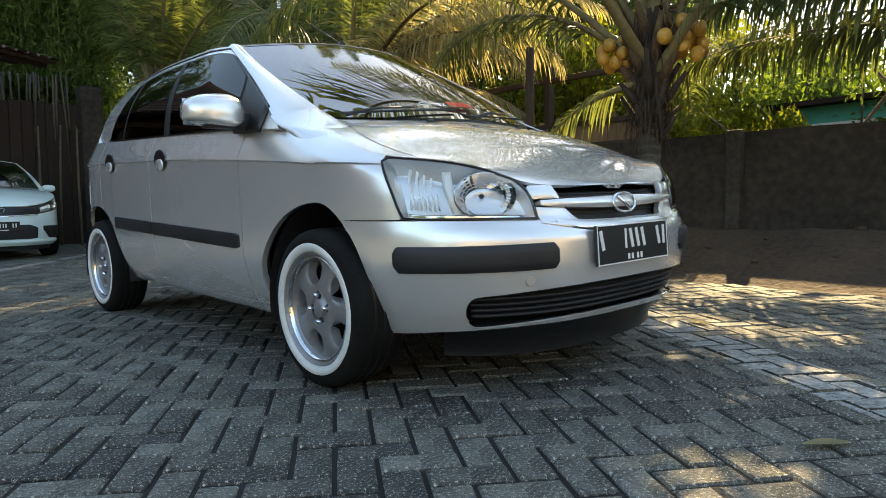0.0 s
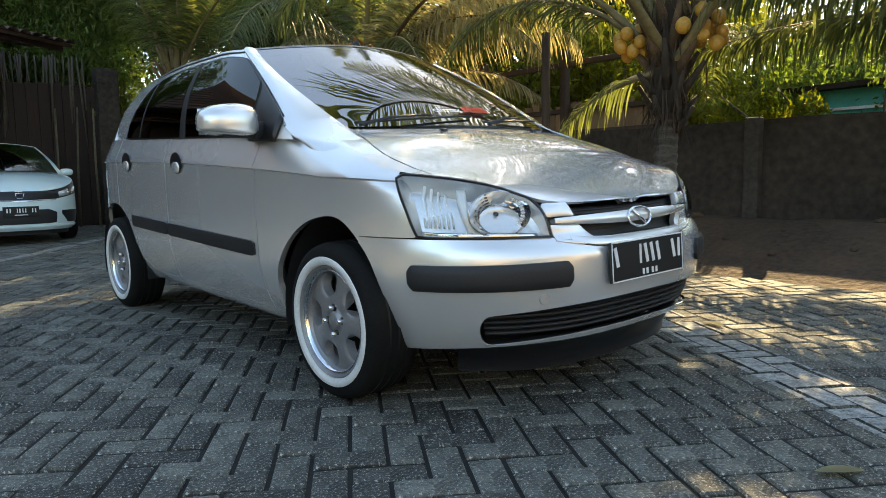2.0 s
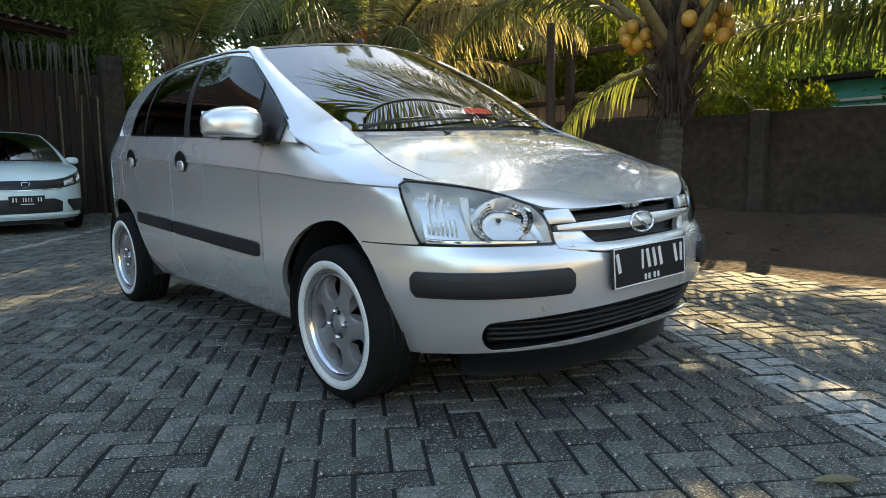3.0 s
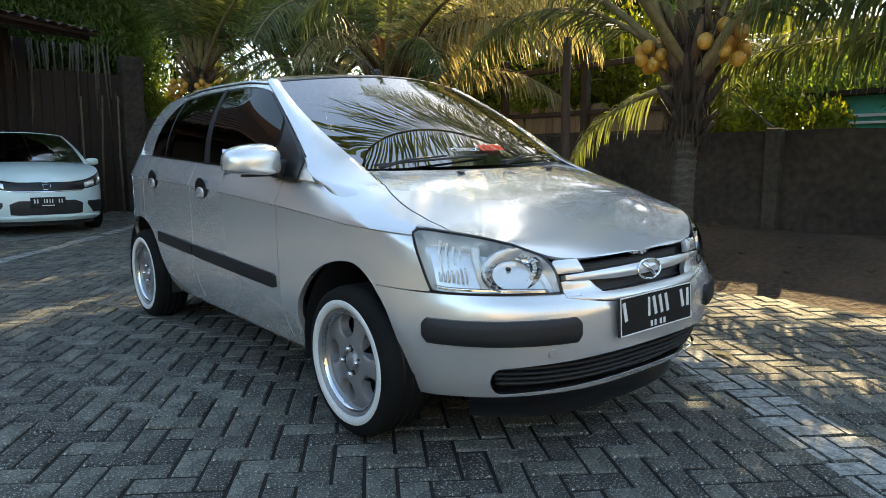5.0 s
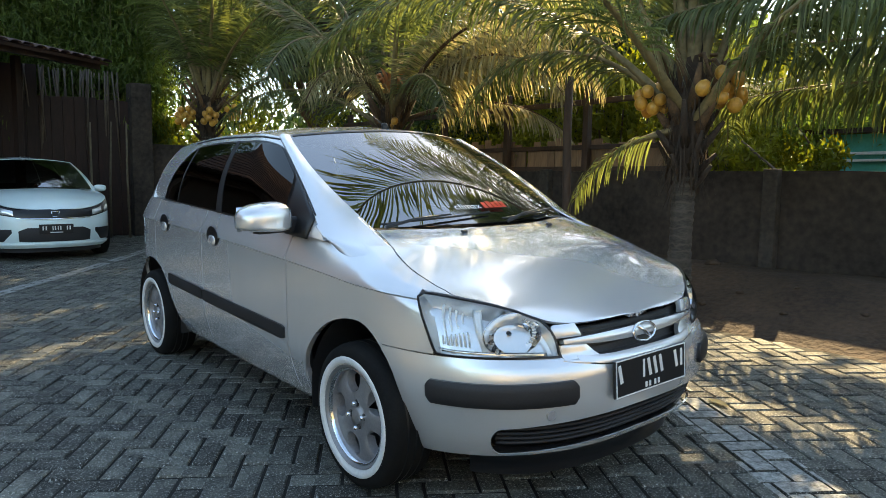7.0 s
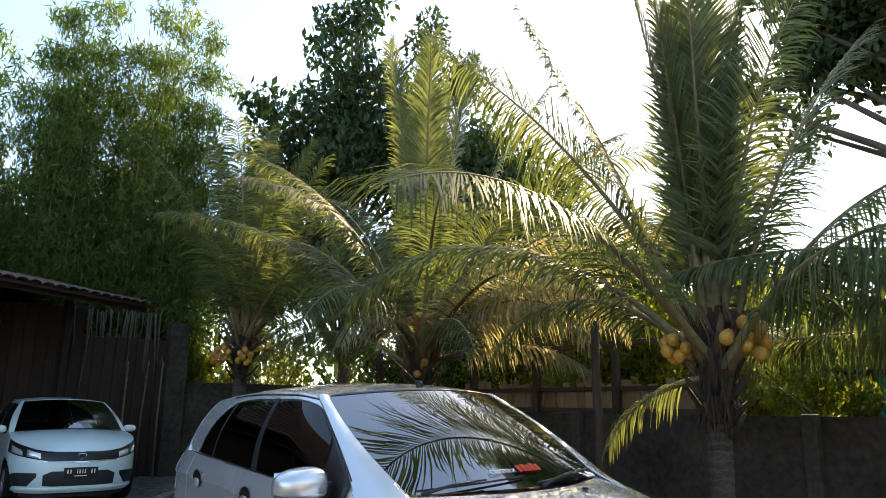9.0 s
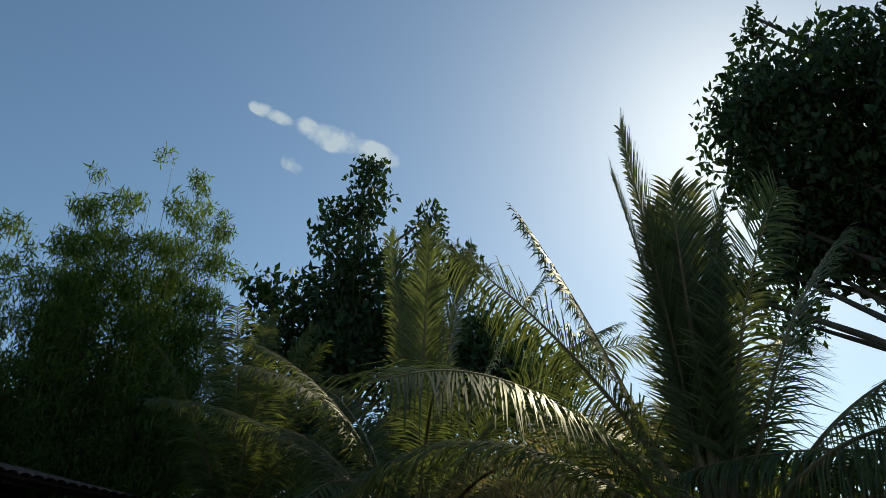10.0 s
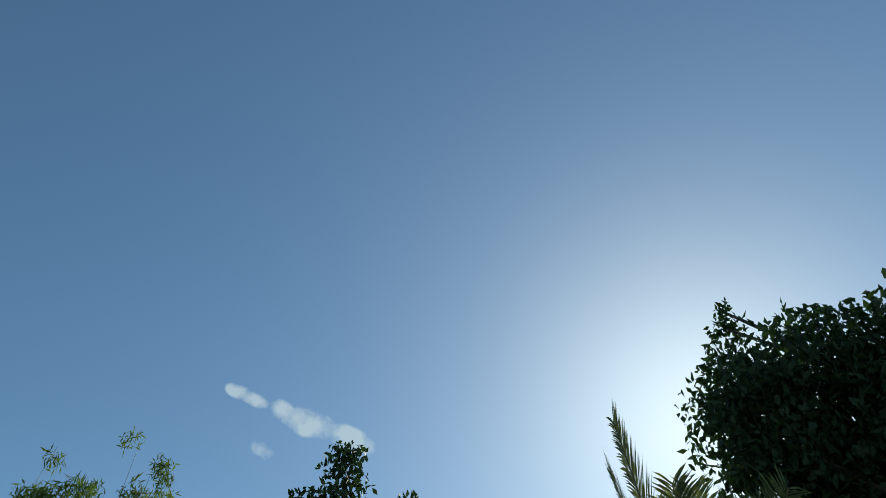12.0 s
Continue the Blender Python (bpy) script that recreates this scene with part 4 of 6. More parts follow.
def nose_point(y, z):
    """The nose at a distance y from the car's middle (to its right) and height z."""
    b = spline(BW_TAB, z) * 0.985
    q = max(0.0, 1 - min(1.0, y / b) ** KS) ** (1 / KS)
    return Vector((XS + (spline(XF_TAB, z) - XS) * q, -y, z))


def top_of(s):
    x = body_point(s, 0.66).x
    return spline(FENDER_TOP if x > 0.675 else TOP_TAB, x)


def bottom_of(s):
    x = body_point(s, 0.45).x
    z = spline([(-1.8, 0.26), (-1.0, 0.265), (0.75, 0.225), (1.5, 0.192), (1.7, 0.208), (1.9, 0.222)], x)
    for hx in (HUB_X, -HUB_X):
        u = (x - hx) / (0.272 if x > hx else 0.445)
        if hx < 0:
            u = (x - hx) / 0.40
        if abs(u) < 1:
            z = max(z, 0.24 + 0.392 * math.sqrt(1 - u * u))
    return z


def normal_of(f, u, v, e=1e-3):
    a = f(u + e, v) - f(u - e, v)
    b = f(u, v + e) - f(u, v - e)
    n = a.cross(b)
    return n.normalized() if n.length > 1e-12 else Vector((1, 0, 0))


def patch(bm, f, us, low, high, nv, off=0.0, dome=0.0, thick=0.012, centre=Vector((0, 0, 0.5)), flip=False, fold=None):
    """A panel on the surface f(u, v): lifted by off, domed, with its rim turned inward. flip mirrors it to the car's left."""
    grid, inner = [], []
    nu = len(us) - 1
    for i, u in enumerate(us):
        lo, hi = low(u), high(u)
        col, back = [], []
        for j in range(nv + 1):
            v = lo + (hi - lo) * j / nv
            if fold:
                mid, k = min(hi - 0.02, max(lo + 0.02, fold(u))), nv * 2 // 3
                v = lo + (mid - lo) * j / k if j <= k else mid + 0.007 + (hi - mid - 0.007) * (j - k - 1) / (nv - k - 1)
            p = f(u, v)
            n = normal_of(f, u, v)
            if n.dot(p - centre) < 0:
                n = -n
            a, b = i / nu, j / nv
            h = off + dome * (1 - (2 * a - 1) ** 4) * (1 - (2 * b - 1) ** 4)
            q, r = p + n * h, p + n * (off - thick)
            if flip:
                q, r = Vector((q.x, -q.y, q.z)), Vector((r.x, -r.y, r.z))
            col.append(bm.verts.new(q))
            back.append(bm.verts.new(r) if i in (0, nu) or j in (0, nv) else None)
        grid.append(col)
        inner.append(back)
    for i in range(nu):
        for j in range(nv):
            bm.faces.new((grid[i][j], grid[i + 1][j], grid[i + 1][j + 1], grid[i][j + 1]))
    for j in (0, nv):
        for i in range(nu):
            bm.faces.new((grid[i][j], grid[i + 1][j], inner[i + 1][j], inner[i][j]))
    for i in (0, nu):
        for j in range(nv):
            bm.faces.new((grid[i][j], grid[i][j + 1], inner[i][j + 1], inner[i][j]))
    bmesh.ops.remove_doubles(bm, verts=bm.verts[:], dist=1e-5)
    bmesh.ops.recalc_face_normals(bm, faces=bm.faces[:])


def span(a, b, n):
    return [a + (b - a) * i / n for i in range(n + 1)]


def both(name, parent, material, make, label=""):
    """The same panel on the car's right and left."""
    out = []
    for flip in (False, True):
        bm = bmesh.new()
        make(bm, flip)
        out.append(part(name, bm, material, parent, label))
    return out


def sharpen(ob, angle=38):
    ob.data.set_sharp_from_angle(angle=radians(angle))
    return ob


car = thing("hatchback_car", "silver five-door hatchback with whitewall tyres, parked on pavers", "car")
# the yard falls away a little under the car's right side
car.matrix_basis = pose(-0.016, 0.0, 0.036, 1.4, 0, 1.08) @ Matrix.Diagonal((1.006, 1, 0.995, 1))
GAP = 0.003
S_SEAM = s_at(1.50)


def crease_of(s):
    return spline(CREASE, XS + 0.6 * (1 - s) if s < 1 else XS - (s - 1) * 2 * XS if s < 2 else -XS - 0.5 * (s - 2)) - 0.002


def panel_s(bm, x0, x1, low, high, n, nv, flip, off=0.0):
    patch(bm, body_point, span(s_at(x0), s_at(x1), n), low, high, nv, off, 0, 0.02, flip=flip, fold=crease_of)


# bumper: an upper and a lower band, and the ends, round the air intake
def mirrored(f):
    return lambda u, v: f(u, v) if u >= 0 else Vector((f(-u, v).x, -f(-u, v).y, f(-u, v).z))


body_m = mirrored(body_point)
S_IN = 0.530


def intake_round(u):
    k = min(1.0, max(0.0, (abs(u) - S_IN + 0.045) / 0.045))
    return 0.0505 * (1 - math.sqrt(1 - k * k))


def intake_low(u):
    return 0.241 - 0.022 * min(1, (abs(u) / S_IN)) ** 2 + intake_round(u)


def intake_high(u):
    return 0.346 - 0.024 * min(1, (abs(u) / S_IN)) ** 2 - intake_round(u)


S_ARCH = s_at(1.377)
INTAKE_END = [sg * (S_IN - d) for sg in (1, -1) for d in (-0.0005, 0.0, 0.0006, 0.002, 0.0045, 0.008, 0.013, 0.02, 0.028, 0.037)]


def bumper_top(u):
    return spline([(0, 0.511), (0.097, 0.516), (0.160, 0.528), (0.22, 0.548), (0.262, 0.560), (0.40, 0.5625), (0.70, 0.567), (0.95, 0.569)], abs(u))


bm = bmesh.new()
patch(bm, body_m, sorted(span(-S_ARCH, S_ARCH, 110) + INTAKE_END), lambda u: intake_high(u) if abs(u) <= S_IN else max(0.271, bottom_of(abs(u)) - 0.004), bumper_top, 20, 0, 0, 0.03)
front_bumper = sharpen(part("front_bumper", bm, M["silver"], car))
bm = bmesh.new()
patch(bm, body_m, sorted(span(-S_SEAM, S_SEAM, 88) + INTAKE_END), lambda u: bottom_of(abs(u)), lambda u: intake_low(u) if abs(u) <= S_IN else 0.271, 10, 0, 0, 0.005)
sharpen(part("bumper_lip", bm, M["silver"], front_bumper))
# air intake: dark back and two slats
bm = bmesh.new()
patch(bm, body_m, span(-S_IN - 0.01, S_IN + 0.01, 60), lambda u: intake_low(u) - 0.035, lambda u: intake_high(u) + 0.03, 4, -0.05, 0, 0.01)
intake = part("air_intake", bm, M["black"], front_bumper, "black plastic lower air intake")
for z in (0.243, 0.264, 0.285, 0.306):
    bm = bmesh.new()
    patch(bm, body_m, span(-S_IN + 0.015, S_IN - 0.015, 50), lambda u, z=z: z, lambda u, z=z: z + 0.007, 2, -0.024, 0.001, 0.014)
    part("slat", bm, M["rub"], intake)
# dark undertray lip
bm = bmesh.new()
patch(bm, body_m, span(-0.62, 0.62, 50), lambda u: 0.105 + 0.02 * abs(u), lambda u: 0.215, 4, -0.020, 0, 0.02)
part("undertray", bm, M["black"], car, "black plastic undertray lip")


def lamp_low(s):
    return spline([(0.252, 0.560), (0.434, 0.567), (0.635, 0.571), (0.690, 0.576), (0.703, 0.600), (0.719, 0.656), (0.735, 0.750)], s)


def lamp_high(s):
    return min(top_of(s) - 0.004, spline([(0.252, 0.563), (0.258, 0.612), (0.269, 0.648), (0.302, 0.690), (0.397, 0.729), (0.508, 0.748), (0.632, 0.761), (0.72, 0.768), (0.735, 0.757)], s))


CAP_END = s_at(0.98)


# bonnet cap: from the shoulder line to a spine over the car's middle
def cap_point(s, r):
    q = body_point(s, top_of(s))
    t = s / CAP_END
    xc = spline([(0, 1.907), (0.25, 1.84), (0.5, 1.70), (0.75, 1.47), (1, 1.20)], t)
    zc = spline([(1.1, 0.965), (1.3, 0.918), (1.5, 0.858), (1.7, 0.772), (1.84, 0.700), (1.907, 0.66)], xc)
    w = 1 - abs(1 - r) ** 3.2
    e = math.sin(min(1.0, max(0.0, r)) * math.pi / 2)
    return Vector((q.x + (xc - q.x) * e, q.y * (1 - r), q.z + (zc - q.z) * w))


def shut(s):
    return spline([(0, 0.0), (0.60, 0.004), (0.68, 0.046), (0.81, 0.088), (0.96, 0.10), (CAP_END, 0.155), (1.2, 0.17)], s)


def make_fender(bm, flip):
    """One smooth wing: the flank from arch or bumper to the shoulder, and on over the shoulder to the bonnet's shut line."""
    ss = span(0.605, 0.735, 13)[:-1] + span(0.735, s_at(0.68 + GAP), 74)
    k, m, cols = 26, 7, []
    for s in ss:
        lo, hi = max(bottom_of(s), 0.572 if s < S_ARCH else 0.0), top_of(s)
        mid = min(hi - 0.02, max(lo + 0.02, crease_of(s)))
        zs = [lo + (mid - lo) * j / 17 for j in range(18)] + [mid + 0.007 + (hi - mid - 0.007) * j / (k - 18) for j in range(k - 17)]
        pts = [body_point(s, z) for z in zs] if s > 0.7349 else [None] * (k + 1)
        pts[-1] = body_point(s, hi)
        edge = max(0.003, shut(s) - 0.004)
        pts += [cap_point(s, edge * j / m) for j in range(1, m + 1)]
        pts.append(pts[-1] - Vector((0, 0, 0.02)))
        cols.append([None if p is None else bm.verts.new((p.x, -p.y if flip else p.y, p.z)) for p in pts])
    for c0, c1 in zip(cols, cols[1:]):
        for j in range(len(c0) - 1):
            q = (c0[j], c1[j], c1[j + 1], c0[j + 1])
            if None not in q:
                bm.faces.new(q)
    # the tongue between lamp and bumper
    tongue = []
    for s in span(0.700, 0.735, 10):
        hi = lamp_low(s) if s < 0.7349 else 0.757
        tongue.append([bm.verts.new((p.x, -p.y if flip else p.y, p.z)) for p in (body_point(s, 0.572 + (max(hi, 0.574) - 0.572) * j / 8) for j in range(9))])
    for c0, c1 in zip(tongue, tongue[1:]):
        for j in range(8):
            bm.faces.new((c0[j], c1[j], c1[j + 1], c0[j + 1]))
    # inner lips at the door and the arch
    for line in ([v for v in cols[-1] if v], [c[0] for c in cols if c[0]]):
        back = [bm.verts.new((v.co.x, v.co.y + (-0.022 if flip else 0.022), v.co.z)) for v in line]
        for i in range(len(line) - 1):
            bm.faces.new((line[i], line[i + 1], back[i + 1], back[i]))
    bmesh.ops.remove_doubles(bm, verts=bm.verts[:], dist=1e-5)
    bmesh.ops.recalc_face_normals(bm, faces=bm.faces[:])


both("front_fender", car, M["silver"], make_fender)
both("front_door", car, M["silver"], lambda bm, fl: panel_s(bm, 0.68 - GAP, -0.30 + GAP, bottom_of, top_of, 30, 22, fl))
both("rear_door", car, M["silver"], lambda bm, fl: panel_s(bm, -0.30 - GAP, -1.12 + GAP, bottom_of, top_of, 36, 22, fl))
both("rear_quarter", car, M["silver"], lambda bm, fl: patch(bm, body_point, span(s_at(-1.12 - GAP), 3.0, 60), bottom_of, top_of, 22, 0, 0, 0.02, flip=fl, fold=crease_of))
both("body_shell", car, M["black"], lambda bm, fl: patch(bm, body_point, span(0.745, 3.0, 110), lambda s: bottom_of(s) + 0.012, lambda s: top_of(s) - 0.01, 10, -0.022, 0, 0.01, flip=fl))
both("nose_shell", car, M["black"], lambda bm, fl: patch(bm, body_point, span(0.0, 0.74, 30), lambda s: 0.20, lambda s: top_of(s) - 0.012, 10, -0.125, 0, 0.01, flip=fl))



def make_hood(bm):
    def f(u, v):
        p = cap_point(u, v if v <= 1 else 2 - v)
        return p if v <= 1 else Vector((p.x, -p.y, p.z))
    patch(bm, f, [CAP_END * (i / 64) ** 1.15 for i in range(65)], lambda u: shut(u) + 0.004, lambda u: 2 - shut(u) - 0.004, 60, 0.0, 0, 0.012)


bm = bmesh.new()
make_hood(bm)
sharpen(part("bonnet", bm, M["silver"], car))

# greenhouse
RAIL_X = [(0.0, -1.22), (0.5, -0.22), (1.0, 0.23)]
RAIL_Z = [(-1.3, 1.325), (-0.9, 1.362), (-0.4, 1.382), (0.0, 1.378), (0.25, 1.355)]


def side_point(u, t):
    """The side of the cabin: u from the tail to the front pillar, t from the waist to the roof rail."""
    xb = -1.32 + 2.2 * u
    zb = spline(TOP_TAB, xb)
    low = Vector((xb, -spline(BW_TAB, zb) * (1 - 0.015 * (xb / XS) ** 2), zb))
    xr = spline(RAIL_X, u)
    top = Vector((xr, -0.585 + 0.03 * max(0, -xr - 0.6), spline(RAIL_Z, xr)))
    p = low.lerp(top, t)
    p.y -= 0.035 * math.sin(math.pi * max(-0.1, t))
    p.x += 0.085 * max(0.0, 1 - t) ** 1.3 * max(0.0, (u - 0.8) / 0.2) ** 2
    p += Vector((0.045, 0.03, 0)) * math.sin(math.pi * min(1.0, max(0.0, t))) * max(0.0, (u - 0.75) / 0.25) ** 2
    return p


def roof_point(u, r):
    xr = spline(RAIL_X, u)
    rail = side_point(u, 1.0)
    xm = spline([(0, -1.42), (0.5, -0.25), (1, 0.39)], u)
    zm = spline([(-1.42, 1.365), (-0.9, 1.412), (-0.3, 1.436), (0.1, 1.425), (0.39, 1.397)], xm)
    w = max(0.0, math.sin(r * math.pi / 2)) ** 0.8
    return Vector((xr + (xm - xr) * math.sin(r * math.pi / 2), rail.y * (1 - r), rail.z + (zm - rail.z) * w))


def screen_point(r, t):
    """The windscreen: r from its side to the middle, t from cowl to roof."""
    low = cap_point(CAP_END + 0.012 * (1 - r), 0.145 + 0.855 * r) + Vector((-0.01, 0, 0.004))
    high = roof_point(1.0, 0.075 + 0.925 * r)
    p = low.lerp(high, t)
    n = Vector((0.55, -0.1, 0.83))
    return p + n * ((0.022 + 0.002 * min(1.0, r * 2.5)) * math.sin(math.pi * t)) + Vector((0.05, 0, -0.012)) * max(0.0, 1 - t) ** 3 * max(0.0, 1 - r) ** 3 + Vector((-0.020, -0.042, 0)) * max(0.0, math.sin(math.pi * t)) * max(0.0, 1 - r) ** 4


def pillar_point(r, t):
    """The front pillar, between the side glass and the windscreen."""
    return side_point(1.0, t).lerp(screen_point(0.0, t), r) + Vector((0.25, -0.5, 0.3)) * 0.02 * math.sin(math.pi * r)


def fm(f):
    return lambda u, v: (lambda p: p if u >= 0 else Vector((p.x, -p.y, p.z)))(f(abs(u), v))


bm = bmesh.new()
for side in (1, -1):
    patch(bm, fm(screen_point) if side > 0 else (lambda u, v: (lambda p: Vector((p.x, -p.y, p.z)))(screen_point(u, v))), span(0.0, 1.0, 24), lambda u: 0.02, lambda u: 0.985, 20, 0, 0, 0.0)
windscreen = part("windscreen", bm, M["screen"], car, "windscreen with a sticker strip along its foot")
windscreen.visible_shadow = False
def roof_whole(u, v):
    p = roof_point(u, v if v <= 1 else 2 - v)
    return p if v <= 1 else Vector((p.x, -p.y, p.z))


bm = bmesh.new()
patch(bm, roof_whole, span(0.0, 1.0, 40), lambda u: 0.0, lambda u: 2.0, 36, 0, 0, 0.015)
part("roof", bm, M["silver"], car)
both("front_pillar", car, M["silver"], lambda bm, fl: patch(bm, lambda u, v: pillar_point(v, u), span(0.08, 1.0, 28), lambda u: 0.0, lambda u: 1.0, 6, 0.002, 0, 0.015, flip=fl))


def root_edge(r, t):
    s1, s0, s2 = s_at(1.26), s_at(1.30), s_at(1.22)
    a = cap_point(s1, shut(s1) * 0.96 * r)
    da = cap_point(s2, shut(s2) * 0.96 * r) - cap_point(s0, shut(s0) * 0.96 * r)
    b = pillar_point(r, 0.14)
    db = pillar_point(r, 0.18) - pillar_point(r, 0.10)
    k = (b - a).length
    da, db = da.normalized() * k, db.normalized() * k
    sink = Vector((0, 0.004, -0.006)) * max(0.0, 1 - t / 0.3)
    return a * (2 * t ** 3 - 3 * t * t + 1) + da * (t ** 3 - 2 * t * t + t) + b * (3 * t * t - 2 * t ** 3) + db * (t ** 3 - t * t) + sink


def root_point(r, t):
    """The foot of the front pillar, flowing down into the wing: t from the wing to the pillar, r from the flank over the shoulder."""
    if r >= 0:
        return root_edge(r, t)
    a = root_edge(0.0, t)
    d = root_edge(0.0, t) - root_edge(0.12, t)
    low = body_point(s_at(a.x), a.z - 0.085 * (1 - t)) + Vector((0, 0.008, 0))
    q = -r
    mid = a + d.normalized() * 0.035
    return a * (1 - q) ** 2 + mid * 2 * q * (1 - q) + low * q * q


both("pillar_foot", car, M["silver"], lambda bm, fl: patch(bm, root_point, span(-1.0, 0.0, 8)[:-1] + span(0.0, 1.0, 10), lambda u: 0.0, lambda u: 1.0, 24, 0.001, 0, 0.004, flip=fl))
both("door_frame", car, M["silver"], lambda bm, fl: patch(bm, side_point, span(0.0, 1.0, 40), lambda u: 0.0, lambda u: 1.0, 10, 0, 0, 0.02, flip=fl))


def win_top(u):
    return spline([(0.10, 0.03), (0.125, 0.36), (0.155, 0.66), (0.19, 0.82), (0.24, 0.88), (0.45, 0.905), (0.85, 0.915), (0.93, 0.905), (0.985, 0.88), (1.0, 0.84)], u)


both("window_surround", car, M["black"], lambda bm, fl: patch(bm, side_point, span(0.10, 0.998, 90), lambda u: 0.01 + 4.2 * max(0.0, u - 0.95), win_top, 14, 0.003, 0, 0.006, flip=fl))
both("rear_window", car, M["tint"], lambda bm, fl: patch(bm, side_point, span(0.116, 0.515, 40), lambda u: 0.03, lambda u: win_top(u) - 0.025, 12, 0.006, 0, 0.0, flip=fl), "dark tinted rear side window")
both("front_window", car, M["tint"], lambda bm, fl: patch(bm, side_point, span(0.555, 0.986, 44), lambda u: 0.03 + 4.2 * max(0.0, u - 0.95), lambda u: win_top(u) - 0.025, 12, 0.006, 0, 0.0, flip=fl), "dark tinted front side window")
both("window_divider", car, M["rub"], lambda bm, fl: patch(bm, side_point, span(0.225, 0.232, 2), lambda u: 0.03, lambda u: win_top(u) - 0.03, 8, 0.008, 0, 0.003, flip=fl))
both("pillar_trim", car, M["rub"], lambda bm, fl: patch(bm, side_point, span(0.519, 0.551, 3), lambda u: 0.01, lambda u: win_top(u), 12, 0.007, 0, 0.004, flip=fl), "matt dark centre pillar")
both("mirror_triangle", car, M["black"], lambda bm, fl: patch(bm, side_point, span(0.868, 0.999, 16), lambda u: -0.03 + 4.2 * max(0.0, u - 0.95), lambda u: max(0.02 + 0.56 * (u - 0.868) / 0.124, 4.2 * max(0.0, u - 0.95)), 8, 0.011, 0, 0.008, flip=fl))


def hatch_point(r, t):
    s0 = s_at(-1.32)
    s = s0 + (3.0 - s0) * r
    return body_point(s, top_of(s)).lerp(roof_point(0.0, r), t) + Vector((-0.06, 0, 0.02)) * math.sin(math.pi * t)


both("tailgate", car, M["silver"], lambda bm, fl: patch(bm, hatch_point, span(0.0, 1.0, 24), lambda u: 0.0, lambda u: 1.0, 10, 0, 0, 0.02, flip=fl))
both("rear_screen", car, M["tint"], lambda bm, fl: patch(bm, hatch_point, span(0.2, 1.0, 20), lambda u: 0.12, lambda u: 0.9, 8, 0.005, 0, 0.003, flip=fl))
both("tail_lamp", car, M["tail"], lambda bm, fl: patch(bm, body_point, span(s_at(-1.52), 2.62, 14), lambda u: 0.76, lambda u: 0.985, 8, 0.006, 0.01, 0.01, flip=fl), "clear-edged tail lamp")

both("drip_rail", car, M["black"], lambda bm, fl: patch(bm, side_point, span(0.16, 1.0, 50), lambda u: 0.955, lambda u: 0.972, 2, 0.003, 0.0, 0.006, flip=fl))
both("pillar_seal", car, M["black"], lambda bm, fl: patch(bm, lambda u, v: pillar_point(v, u), span(0.20, 0.97, 24), lambda u: 0.005, lambda u: 0.06, 2, 0.004, 0, 0.006, flip=fl))

# cabin: dark floor, dash and seats behind the glass
bm = bmesh.new()
box(bm, 2.35, 1.28, 0.06, pose(-0.35, 0, 0.62))
box(bm, 0.55, 1.22, 0.22, pose(0.83, 0, 0.80), 0.06, 3)
for y in (-0.34, 0.34):
    box(bm, 0.16, 0.46, 0.62, pose(-0.10, y, 0.86, 0, -14, 0), 0.06, 3)
    box(bm, 0.09, 0.24, 0.17, pose(-0.22, y, 1.22, 0, -10, 0), 0.03, 3)
box(bm, 0.16, 1.2, 0.60, pose(-0.95, 0, 0.84, 0, -14, 0), 0.06, 3)
part("cabin", bm, M["cabin"], car, "dark cabin with seats behind the glass")

# arches: dark liners and rolled lips
for hx in (HUB_X, -HUB_X):
    for fl in (1, -1):
        bm = bmesh.new()
        rows = []
        for y in (0.45, 0.60, 0.76):
            rows.append([bm.verts.new((hx + (0.285 if math.cos(a) > 0 and hx > 0 else 0.415) * math.cos(a), -fl * (y if hx < 0 or math.cos(a) < 0.3 else y - 0.13 * math.cos(a)), 0.235 + 0.405 * math.sin(a))) for a in span(-0.1, math.pi + 0.15, 30)])
        for r0, r1 in zip(rows, rows[1:]):
            for i in range(30):
                bm.faces.new((r0[i], r0[i + 1], r1[i + 1], r1[i]))
        bm.faces.new(rows[0])
        part("arch_liner", bm, M["black_plastic"], car)
boxed("underbody", (3.3, 1.25, 0.12), pose(0.05, 0, 0.30), M["black_plastic"], car, 0.03)


# side rub strips, sill line, handles
def strip_mid(s):
    x = body_point(s, 0.5).x
    return 0.478 + (0.69 - x) / 1.56 * 0.062


def strip_half(s, a, b):
    e = min(s - a, b - s) * 2.4
    return 0.031 * min(1.0, (max(0.0, e) / 0.012 + 0.55)) ** 0.5


